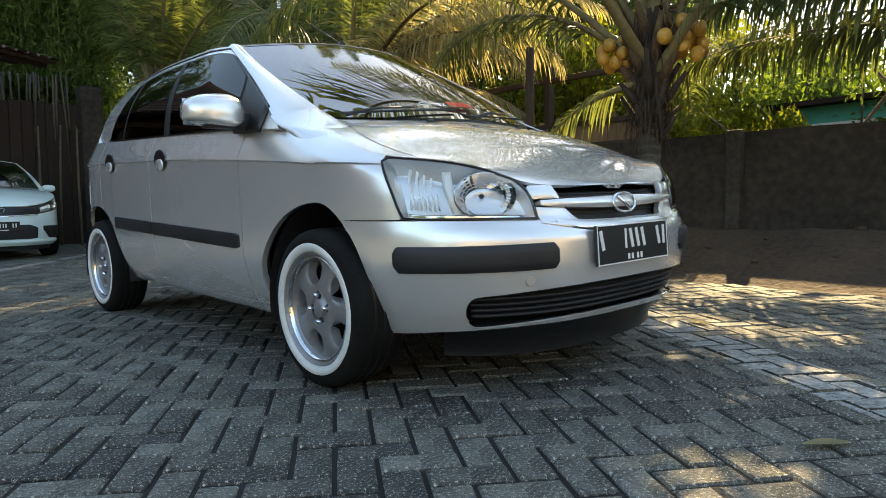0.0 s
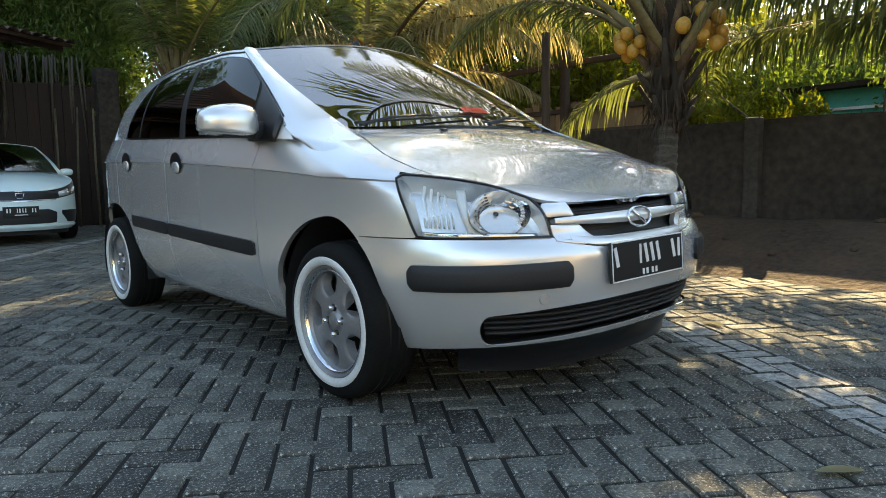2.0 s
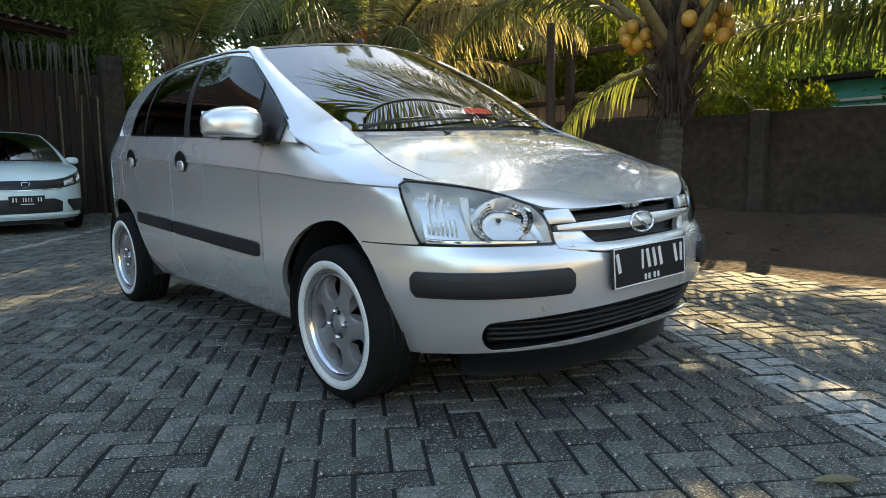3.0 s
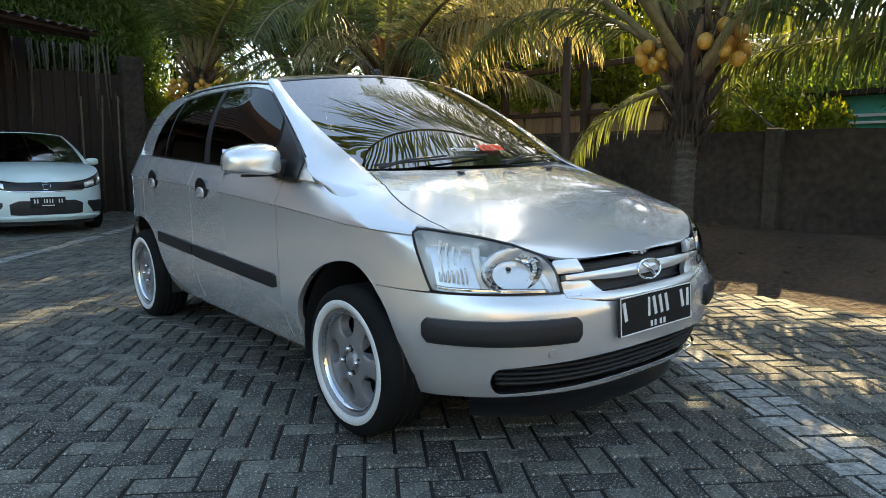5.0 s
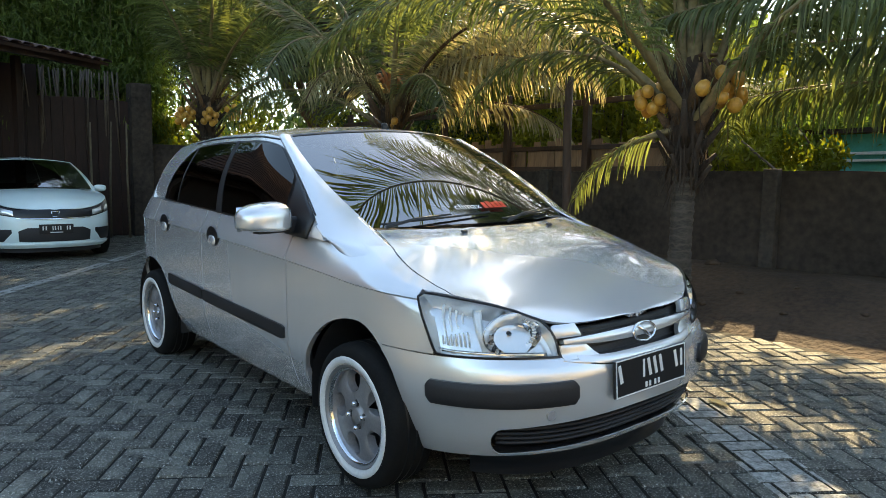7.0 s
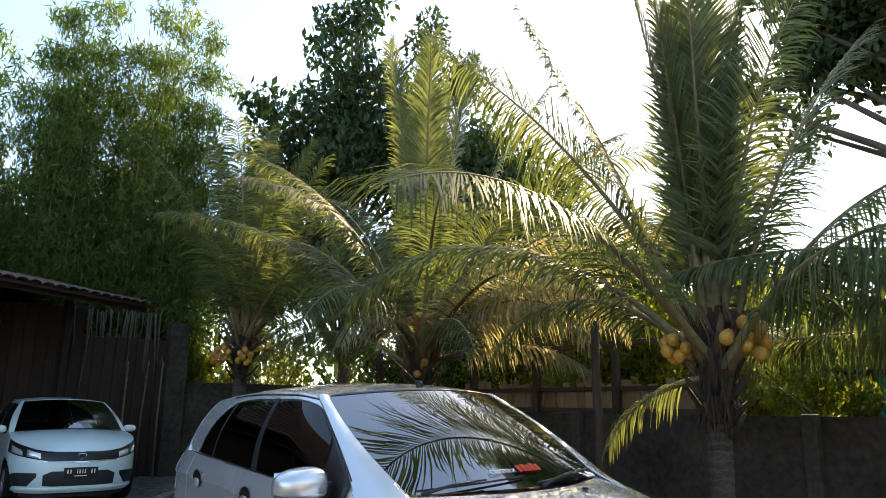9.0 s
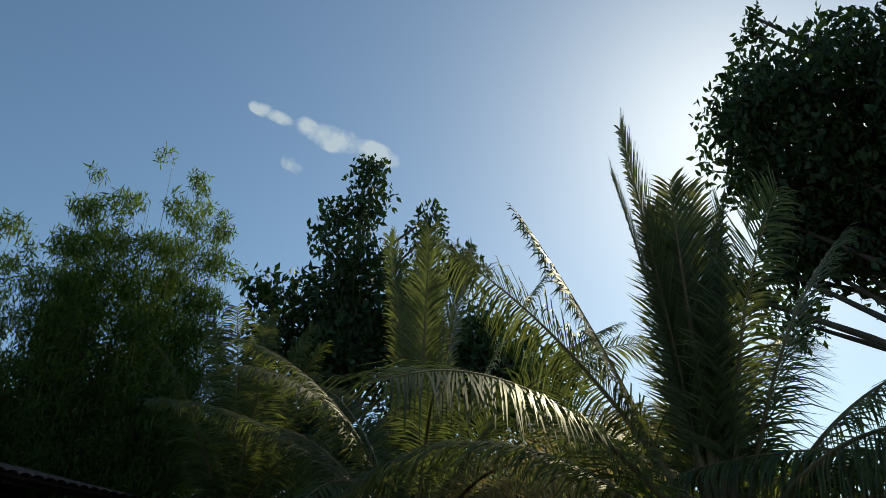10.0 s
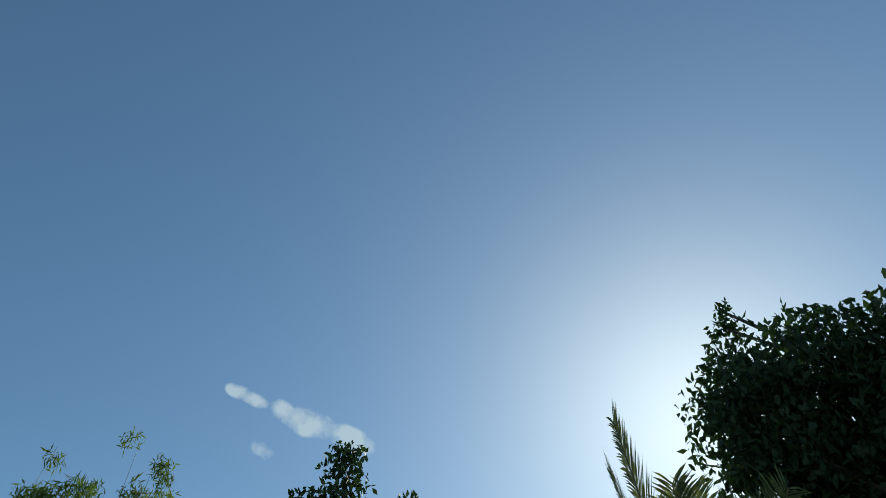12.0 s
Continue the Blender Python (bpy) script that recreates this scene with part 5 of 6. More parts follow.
for x0, x1 in ((0.655, -0.294), (-0.306, -0.865)):
    a, b = s_at(x0), s_at(x1)
    both("door_strip", car, M["rub"], lambda bm, fl: patch(bm, body_point, span(a, b, 40), lambda s: strip_mid(s) - strip_half(s, a, b), lambda s: strip_mid(s) + strip_half(s, a, b), 5, 0.010, 0.006, 0.014, flip=fl), "dark grey rubber door strip")
both("sill", car, M["silver"], lambda bm, fl: patch(bm, body_point, span(s_at(0.80), s_at(-0.80), 40), lambda s: bottom_of(s) - 0.052, lambda s: bottom_of(s) - 0.005, 3, -0.004, 0.004, 0.02, flip=fl))
for hx in (-0.125, -0.90):
    for fl in (1, -1):
        zc = spline(CREASE, hx) + 0.004
        p = body_point(s_at(hx), zc)
        bm = bmesh.new()
        bmesh.ops.create_uvsphere(bm, u_segments=24, v_segments=12, radius=1.0)
        bmesh.ops.scale(bm, vec=(0.074, 0.007, 0.052), verts=bm.verts[:])
        cup = part("handle_cup", bm, M["black"], car, "dark recessed cup of a door handle")
        cup.matrix_basis = pose(p.x, fl * p.y, p.z)
        bm = bmesh.new()
        bmesh.ops.create_uvsphere(bm, u_segments=24, v_segments=12, radius=1.0)
        for v in bm.verts:
            v.co = Vector((math.copysign(abs(v.co.x) ** 0.7, v.co.x) * 0.046, v.co.y * 0.010, math.copysign(abs(v.co.z) ** 0.7, v.co.z) * 0.028))
        grip = part("handle", bm, M["silver"], cup, "silver pull handle")
        grip.matrix_basis = pose(0.004, -fl * 0.004, -0.022)

# bumper rubber strips, tow cover
for fl in (False, True):
    bm = bmesh.new()
    patch(bm, body_point, [0.222 + 0.523 * (0.5 - 0.5 * math.cos(math.pi * i / 70)) for i in range(71)], lambda s: 0.448 - 0.041 * min(1, (min(s - 0.222, 0.745 - s) / 0.02 + 0.2)) ** 0.5, lambda s: 0.448 + 0.040 * min(1, (min(s - 0.222, 0.745 - s) / 0.02 + 0.2)) ** 0.5, 6, 0.012, 0.008, 0.02, flip=fl)
    part("bumper_strip", bm, M["rub"], front_bumper, "dark grey rubber bumper strip")
bm = bmesh.new()
bmesh.ops.create_cone(bm, segments=24, radius1=0.017, radius2=0.016, depth=0.006, cap_ends=True)
tow = part("tow_cover", bm, M["tow"], front_bumper, "", False)
q = nose_point(0.456, 0.372)
tow.matrix_basis = Matrix.Translation(q + Vector((0.001, 0, 0))) @ Vector((0.93, -0.32, 0)).to_track_quat("Z", "Y").to_matrix().to_4x4()

# grille: dark back, bars and wings between the lamps
bm = bmesh.new()
patch(bm, body_m, span(-0.25, 0.25, 40), lambda u: 0.55, lambda u: top_of(abs(u)) - 0.004, 8, -0.035, 0, 0.01)
grille = part("grille", bm, M["black_plastic"], car, "black mesh grille with silver bars")


def s_of_y(y):
    """The plan parameter at a distance y from the car's middle, near the bumper's top."""
    return 2 / math.pi * math.asin(min(1.0, y / (0.803 * 0.985)) ** (KS / 2))


def nose_m(u, v):
    p = nose_point(abs(u), v)
    return p if u >= 0 else Vector((p.x, -p.y, p.z))


def bar(name, y0, y1, lo, hi, off, dome=0.004, n=40, material=None):
    bm = bmesh.new()
    patch(bm, nose_m, span(y0, y1, n), lo, hi, 4, off, dome, 0.03)
    return part(name, bm, material or M["silver"], grille)


def lamp_side(z):
    return spline([(0.53, 0.392), (0.56, 0.396), (0.60, 0.401), (0.645, 0.414), (0.665, 0.425)], z)


def wing(name, z0, z1, inner, outer, off, sg):
    """A grille piece between two slanting ends, over the heights z0 to z1."""
    bm = bmesh.new()
    patch(bm, lambda u, v: (lambda p: Vector((p.x, p.y * sg, p.z)))(nose_point(v, u)), span(z0, z1, 8), inner, outer, 10, off, 0.003, 0.02)
    return sharpen(part(name, bm, M["silver"], grille))


bar("grille_bar", -0.385, 0.385, lambda u: 0.583 + 0.018 * (abs(u) / 0.385) ** 2, lambda u: 0.622 - 0.006 * (abs(u) / 0.385) ** 2, 0.012, 0.006, 60)
bar("grille_bar", -0.34, 0.34, lambda u: bumper_top(s_of_y(abs(u))) + 0.004, lambda u: 0.545 + 0.008 * (abs(u) / 0.3) ** 4, 0.006, 0.004, 60)
for sg in (1, -1):
    wing("grille_wing", 0.622, 0.664, lambda z: 0.303 + 0.020 * (z - 0.619) / 0.05, lambda z: min(lamp_side(z), 0.418 - 0.9 * max(0.0, z - 0.655)), 0.004, sg)
    wing("grille_wing", 0.548, 0.597, lambda z: 0.246 + 0.037 * (z - 0.552) / 0.035, lambda z: lamp_side(z) - 0.002, 0.003, sg)
    wing("grille_wing", 0.530, 0.5475, lambda z: 0.246 - 0.02 * (0.5475 - z) / 0.0175, lambda z: 0.300 + 0.098 * (z - 0.530) / 0.0175, 0.003, sg)
for k in range(7):
    bar("mesh_rib", -0.26, 0.26, lambda u, k=k: 0.560 + 0.0135 * k, lambda u, k=k: 0.5625 + 0.0135 * k, -0.022, 0.0, 24, M["black_plastic"])
# emblem: an oval ring with a slanted band
bm = bmesh.new()
tube(bm, [(0, 0.066 * math.cos(a), 0.034 * math.sin(a)) for a in span(0, math.tau, 40)], 0.0045, 8, False)
emblem = part("emblem", bm, M["chrome"], grille, "oval chrome emblem")
emblem.matrix_basis = pose(nose_point(0.0, 0.60).x + 0.022, 0, 0.600, 0, -12, 0)
bm = bmesh.new()
box(bm, 0.006, 0.013, 0.078, pose(0, 0, 0, 52, 0, 0), 0.002, 1)
part("emblem_band", bm, M["chrome"], emblem)

# headlamps
LAMP_S = [0.2525, 0.254, 0.257, 0.262, 0.269, 0.278] + span(0.290, 0.690, 34) + [0.697, 0.703, 0.709, 0.715, 0.721, 0.727, 0.732, 0.7345]


for fl in (False, True):
    sg = -1 if fl else 1
    bm = bmesh.new()
    patch(bm, lambda s, z: body_point(s, z) - Vector((0.93, -0.36, 0.0)) * (0.030 + 0.068 * min(1.0, max(0.0, (z - 0.56) / 0.17))), LAMP_S, lambda s: lamp_low(s) - 0.004, lambda s: lamp_high(s) + 0.003, 10, 0.0, 0, 0.0, flip=fl)
    hl = part("headlamp", bm, M["reflector"], car, "clear headlamp with chrome reflector, black rim")
    # rim: a thin black seal round the lens
    loop = [(s, lamp_high(s)) for s in LAMP_S[::-1]] + [(s, lamp_low(s)) for s in LAMP_S]
    mid = body_point(0.47, 0.65)
    bm = bmesh.new()
    rings = []
    for k, (s, z) in enumerate(loop):
        p = body_point(s, z)
        n = normal_of(body_point, s, z)
        n = n if n.dot(p - Vector((0, 0, 0.5))) > 0 else -n
        a, b = loop[k - 1], loop[(k + 1) % len(loop)]
        d = (body_point(*b) - body_point(*a)).normalized()
        w = n.cross(d)
        w = w if w.dot(mid - p) > 0 else -w
        w.normalize()
        ring = [p - w * 0.002 - n * 0.012, p - w * 0.002 + n * 0.005, p + w * 0.004 + n * 0.006, p + w * 0.005 - n * 0.001]
        rings.append([bm.verts.new((q.x, q.y * (-1 if fl else 1), q.z)) for q in ring])
    for k in range(len(rings)):
        r0, r1 = rings[k], rings[(k + 1) % len(rings)]
        for j in range(3):
            bm.faces.new((r0[j], r1[j], r1[j + 1], r0[j + 1]))
    bmesh.ops.recalc_face_normals(bm, faces=bm.faces[:])
    sharpen(part("rim", bm, M["black"], hl), 30)
    bm = bmesh.new()
    walls = []
    for k, (s, z) in enumerate(loop):
        p = body_point(s, z)
        n = normal_of(body_point, s, z)
        n = n if n.dot(p - Vector((0, 0, 0.5))) > 0 else -n
        w = (mid - p).normalized()
        walls.append([bm.verts.new((q.x, q.y * (-1 if fl else 1), q.z)) for q in (p + w * 0.004, p + w * 0.012 - n * 0.030, p + w * 0.030 - n * 0.098)])
    for k in range(len(walls)):
        r0, r1 = walls[k], walls[(k + 1) % len(walls)]
        for j in range(2):
            bm.faces.new((r0[j], r1[j], r1[j + 1], r0[j + 1]))
    part("lamp_wall", bm, M["reflector"], hl)
    bm = bmesh.new()
    patch(bm, body_point, LAMP_S, lambda s: lamp_low(s) + 0.001, lambda s: lamp_high(s) - 0.001, 12, 0.003, 0.010, 0.0, flip=fl)
    ln = part("lens", bm, M["clear"], hl, "clear lamp lens")
    ln.visible_shadow = False
    # main reflector bowl
    c = body_point(0.395, 0.640)
    c.y *= sg
    ax = Vector((0.93, -0.36 * sg, 0.06)).normalized()
    bm = bmesh.new()
    rows = []
    for i in range(7):
        r = 0.012 + 0.064 * i / 6
        rows.append([bm.verts.new((r * math.cos(a) * 1.38, r * math.sin(a) * 0.95, 0.055 * (r / 0.072) ** 2)) for a in span(0, math.tau * 17 / 18, 17)])
    for r0, r1 in zip(rows, rows[1:]):
        for k in range(18):
            bm.faces.new((r0[k], r0[(k + 1) % 18], r1[(k + 1) % 18], r1[k]))
    bowl = part("reflector_bowl", bm, M["chrome"], hl, "", False)
    bowl.matrix_basis = Matrix.Translation(c - ax * 0.082) @ ax.to_track_quat("Z", "Y").to_matrix().to_4x4()
    bm = bmesh.new()
    tube(bm, [(0.076 * 1.38 * math.cos(a), 0.076 * 0.95 * math.sin(a), 0.055) for a in span(0, math.tau, 40)], 0.003, 6, False)
    part("bowl_ring", bm, M["chrome"], bowl)
    bm = bmesh.new()
    tube(bm, [(0, 0, 0), (0, 0, 0.03), (0, 0, 0.04)], [0.008, 0.008, 0.004], 12)
    part("bulb", bm, M["black"], bowl)
    # black tip of the bulb and the bowl's stepped facets
    for k in range(22):
        a = -0.9 + 1.9 * k / 21 - (0.5 if fl else 0.0)
        bm = bmesh.new()
        box(bm, 0.017, 0.0045, 0.004, pose(0.086 * math.cos(a), 0.058 * math.sin(a), 0.046, 0, 0, math.degrees(a)), 0.001, 1)
        part("facet", bm, M["chrome"] if k % 2 else M["lamp_shell"], bowl)
    # turn lamp: curved chrome steps beside the bowl
    for k in range(5):
        s = 0.530 + 0.028 * k
        bm = bmesh.new()
        patch(bm, lambda u, v: body_point(u + 0.03 * (1 - ((v - 0.655) / 0.09) ** 2) * (0.6 if k else 1.0), v), span(s, s + 0.010, 5), lambda u: lamp_low(u) + 0.012, lambda u: lamp_high(u) - 0.020, 10, -0.070 + 0.005 * k, 0.005, 0.004, flip=fl)
        part("flute", bm, M["lamp_shell"], hl)
    bm = bmesh.new()
    patch(bm, lambda u, v: body_point(u + 0.022 * (1 - ((v - 0.655) / 0.09) ** 2), v), span(0.478, 0.512, 6), lambda u: lamp_low(u) + 0.010, lambda u: lamp_high(u) - 0.012, 10, -0.030, 0.006, 0.02, flip=fl)
    part("lamp_divider", bm, M["lamp_shell"], hl)
    for k in range(7):
        s = 0.565 + 0.017 * k
        bm = bmesh.new()
        patch(bm, body_point, span(s, s + 0.006, 2), lambda u: lamp_low(u) + 0.030, lambda u: lamp_low(u) + 0.085 - 0.004 * k, 6, -0.026, 0.003, 0.003, flip=fl)
        part("lens_rib", bm, M["lamp_shell"], hl)
    bm = bmesh.new()
    patch(bm, body_point, span(0.500, 0.514, 4), lambda u: lamp_low(u) + 0.010, lambda u: lamp_low(u) + 0.050, 6, -0.036, 0.004, 0.0, flip=fl)
    part("amber_strip", bm, M["amber"], hl, "amber turn lamp strip")
    bm = bmesh.new()
    patch(bm, body_point, span(0.285, 0.690, 30), lambda u: lamp_low(u) + 0.003, lambda u: lamp_low(u) + 0.016, 3, -0.020, 0.0, 0.02, flip=fl)
    part("lower_bezel", bm, M["chrome"], hl)

# number plate: black, white rim, bars where the writing is
plate = boxed("number_plate", (0.008, 0.44, 0.132), pose(1.975, -0.006, 0.463, 0, -3, 0), M["plate_black"], front_bumper, 0.003, "black number plate with white characters")
for y, z, sy, sz in ((0, 0.064, 0.424, 0.004), (0, -0.064, 0.424, 0.004), (-0.210, 0, 0.004, 0.13), (0.210, 0, 0.004, 0.13)):
    boxed("plate_rim", (0.004, sy, sz), pose(0.004, y, z), M["plate_white"], plate)
for y, w in ((-0.188, 0.030), (-0.052, 0.020), (-0.018, 0.028), (0.018, 0.028), (0.054, 0.028), (0.150, 0.028), (0.186, 0.024)):
    boxed("plate_bar", (0.003, w * 0.55, 0.066), pose(0.0055, y, 0.016, 12 if w > 0.025 else 0, 0, 0), M["plate_white"], plate, 0.001)
for y in (-0.038, -0.016, 0.016, 0.038):
    boxed("plate_bar", (0.003, 0.011, 0.020), pose(0.0055, y, -0.046), M["plate_white"], plate, 0.001)

# door mirrors
for fl in (1, -1):
    bm = bmesh.new()
    bmesh.ops.create_uvsphere(bm, u_segments=32, v_segments=20, radius=1.0)
    for v in bm.verts:
        x, y, z = v.co
        x, y, z = [math.copysign(abs(c) ** 0.72, c) for c in (x, y, z)]
        if z < 0:
            z = -abs(z) ** 0.5 * 0.66
        if x < -0.25:
            x = -0.25 + (x + 0.25) * 0.25
        v.co = Vector((x * 0.085, y * 0.122, z * (0.074 + 0.010 * y)))
    mir = part("door_mirror", bm, M["silver"], car, "silver door mirror on a black foot")
    mir.matrix_basis = pose(0.705, -0.905, 0.985, 0, 0, 8) if fl > 0 else pose(0.55, 0.845, 0.985, 0, 0, 72)
    bm = bmesh.new()
    box(bm, 0.05, 0.09, 0.075, pose(0.02, fl * 0.135, -0.028), 0.018, 3)
    box(bm, 0.05, 0.13, 0.010, pose(-0.002, fl * 0.03, -0.052), 0.004, 2)
    part("mirror_foot", bm, M["black_plastic"], mir)
    bm = bmesh.new()
    box(bm, 0.004, 0.19, 0.10, pose(-0.046, 0, 0.005), 0.001, 1)
    part("mirror_glass", bm, M["chrome"], mir)

# wipers, washer nozzles, aerial, screen stickers
for y0, y1, nm in ((0.02, 0.50, 0), (-0.55, -0.02, 1)):
    bm = bmesh.new()
    pts = []
    for i in range(13):
        y = y0 + (y1 - y0) * i / 12
        r = 1 - abs(y) / 0.62
        p = screen_point(max(0.0, r), 0.030 + (0.055 * i / 12 if nm else 0.045 * i / 12))
        pts.append(Vector((p.x, y, p.z)) + Vector((0.5, 0, 0.85)) * 0.012)
    tube(bm, pts, 0.005, 6)
    arm = part("wiper", bm, M["black_plastic"], car, "black wiper resting on the screen")
    bm = bmesh.new()
    a = pts[0]
    tube(bm, [a + Vector((0.035, 0, -0.01)), pts[3] + Vector((0.03, 0, 0.012)), pts[7] + Vector((0.008, 0, 0.012))], [0.009, 0.006, 0.004], 6)
    part("wiper_arm", bm, M["black_plastic"], arm)
bm = bmesh.new()
patch(bm, mirrored(lambda u, v: cap_point(CAP_END, 1 - u * 0.86) + Vector((-0.035 + v, 0, -0.004))), span(-1.0, 1.0, 40), lambda u: 0.0, lambda u: 0.05, 2, 0.0, 0, 0.01)
part("cowl", bm, M["black_plastic"], car, "black cowl strip under the windscreen")
for y in (-0.26, 0.26):
    bm = bmesh.new()
    box(bm, 0.020, 0.026, 0.010, None, 0.003, 2)
    nz = part("washer_nozzle", bm, M["black_plastic"], car)
    nz.matrix_basis = pose(1.235, y, 0.934, 0, 12, 0)
bm = bmesh.new()
tube(bm, [(0.30, 0, 1.40), (0.29, 0, 1.425), (0.27, 0, 1.43)], [0.022, 0.018, 0.010], 12)
tube(bm, [(0.28, 0, 1.425), (-0.0, 0, 1.585)], [0.0035, 0.002], 6)
part("aerial", bm, M["black"], car, "short black roof aerial")


def sticker(name, r0, r1, t0, t1, material, label):
    bm = bmesh.new()
    patch(bm, lambda u, v: screen_point(u, v) if u <= 1 else (lambda p: Vector((p.x, -p.y, p.z)))(screen_point(2 - u, v)), span(r0, r1, 6), lambda u: t0, lambda u: t1, 4, 0.014, 0, 0.0)
    return part(name, bm, material, windscreen, label)


lettering = bpy.data.curves.new("lettering", "FONT")
lettering.body, lettering.size, lettering.extrude = "climax", 1.0, 0.0
text_ob = bpy.data.objects.new("lettering", lettering)
flat = bpy.data.meshes.new_from_object(text_ob)
wide = max(v.co.x for v in flat.vertices)
for v in flat.vertices:
    p = screen_point(0.690 + 0.245 * v.co.x / wide, 0.118 + 0.062 * v.co.y)
    v.co = p + Vector((0.55, -0.1, 0.83)) * 0.012
flat.materials.clear()
flat.materials.append(M["plate_white"])
words = new("sticker_lettering", flat)
words.parent = windscreen
words["label"] = "white lettering stuck on the glass"
bpy.data.objects.remove(text_ob)
for k in range(5):
    sticker("sticker_panel", 0.955 + 0.050 * k, 0.999 + 0.050 * k, 0.116, 0.162 + 0.008 * (k % 2), M["red"], "red sticker on the glass")
# dark shade band along the glass's upper edge
bm = bmesh.new()
patch(bm, lambda u, v: screen_point(u, v) if u <= 1 else (lambda p: Vector((p.x, -p.y, p.z)))(screen_point(2 - u, v)), span(0.02, 1.98, 40), lambda u: 0.968, lambda u: 0.984, 3, 0.003, 0, 0.0)
part("shade_band", bm, M["black"], windscreen, "black band along the top of the glass")


# wheels
def wheel(at, side):
    root = new("wheel")
    root.parent = car
    root.matrix_basis = pose(*at, 0, 0, 0 if side < 0 else 180)

    def lathe(name, prof, material, label="", n=72, parent=root):
        vs, fs = [], []
        for k in range(n):
            a = k * math.tau / n
            for r, y in prof:
                vs.append((r * math.cos(a), y, r * math.sin(a)))
        m = len(prof)
        for k in range(n):
            for j in range(m - 1):
                fs.append((k * m + j, k * m + j + 1, ((k + 1) % n) * m + j + 1, ((k + 1) % n) * m + j))
        return mesh_of(name, vs, fs, material, parent, True, label)
    tyre = lathe("tyre", [(0.196, 0.17), (0.205, 0.185), (0.25, 0.19), (0.272, 0.178), (0.279, 0.15), (0.280, 0.09), (0.279, 0.03), (0.272, 0.006), (0.256, -0.006), (0.236, -0.010), (0.215, -0.008), (0.202, 0.0), (0.196, 0.01)], M["tyre"], "worn black low-profile tyre")
    for y in (0.055, 0.09, 0.125):
        lathe("groove", [(0.2808, y - 0.004), (0.2812, y), (0.2808, y + 0.004)], M["black"], parent=tyre)
    lathe("whitewall", [(0.2005, 0.001), (0.203, -0.0085), (0.217, -0.0125), (0.229, -0.0125), (0.2315, -0.009)], M["whitewall"], "clean white sidewall band", parent=tyre)
    rim = lathe("rim", [(0.19, 0.17), (0.17, 0.15), (0.168, 0.05), (0.178, 0.022), (0.186, 0.012), (0.192, -0.002), (0.1985, -0.006), (0.2005, -0.001), (0.199, 0.01)], M["alloy"], "silver five-spoke alloy rim")
    lathe("rim_edge", [(0.176, 0.016), (0.180, 0.004), (0.185, 0.003), (0.188, 0.008)], M["chrome"], parent=rim)
    lathe("drum", [(0.0, 0.075), (0.14, 0.075), (0.165, 0.085), (0.168, 0.16)], M["black"], parent=root)
    for k in range(5):
        vs, fs = [], []
        rs = span(0.052, 0.178, 14)
        for r in rs:
            t = (r - 0.052) / 0.126
            u = (t - 0.62) / 0.33
            hw = math.radians(36.3) - math.radians(17.5) * max(0.0, 1 - u * u) ** 0.5 if abs(u) < 1 else math.radians(36.3)
            yc = 0.020 + 0.010 * t - 0.004 * math.sin(math.pi * t)
            for j in range(13):
                q = j / 6 - 1
                a = q * hw
                open_edge = 1 if abs(u) < 1 else 0
                y = yc + (0.012 * abs(q) ** 6 * open_edge) + 0.003 * q * q
                if abs(q) == 1 and open_edge:
                    y += 0.022
                vs.append((r * math.sin(a), y, r * math.cos(a)))
        for i in range(14):
            for j in range(12):
                fs.append((i * 13 + j, i * 13 + j + 1, (i + 1) * 13 + j + 1, (i + 1) * 13 + j))
        sp = mesh_of("spoke", vs, fs, M["alloy"], rim)
        sp.matrix_basis = Matrix.Rotation(k * math.tau / 5 + 0.35, 4, "Y")
    hub = lathe("hub", [(0.0, 0.012), (0.027, 0.012), (0.031, 0.016), (0.033, 0.024), (0.06, 0.024)], M["alloy"], parent=rim)
    for k in range(4):
        a = k * math.tau / 4 + 0.1
        bm = bmesh.new()
        bmesh.ops.create_cone(bm, segments=6, radius1=0.0095, radius2=0.0085, depth=0.024, cap_ends=True)
        nut = part("wheel_nut", bm, M["chrome"], hub)
        nut.matrix_basis = pose(0.047 * math.cos(a), 0.014, 0.047 * math.sin(a), 90, 0, 0)
        bm = bmesh.new()
        bmesh.ops.create_cone(bm, segments=16, radius1=0.014, radius2=0.014, depth=0.004, cap_ends=True)
        well = part("nut_well", bm, M["black"], hub)
        well.matrix_basis = pose(0.047 * math.cos(a), 0.0225, 0.047 * math.sin(a), 90, 0, 0)
    return root


wheel((1.226, -0.812, 0.262), -1)
wheel((-1.222, -0.790, 0.264), -1)
wheel((1.226, 0.812, 0.225), 1)
wheel((-1.222, 0.790, 0.225), 1)

for ob in car.children_recursive:
    if ob.type == "MESH" and ob.name.split(".")[0] in ("front_fender", "front_door", "rear_door", "rear_quarter", "roof", "front_pillar", "door_frame", "tailgate",
                                                       "bumper_strip", "door_strip", "grille_bar", "grille_wing", "rim", "sill", "spoke", "window_surround", "pillar_trim", "undertray"):
        sharpen(ob, 34)


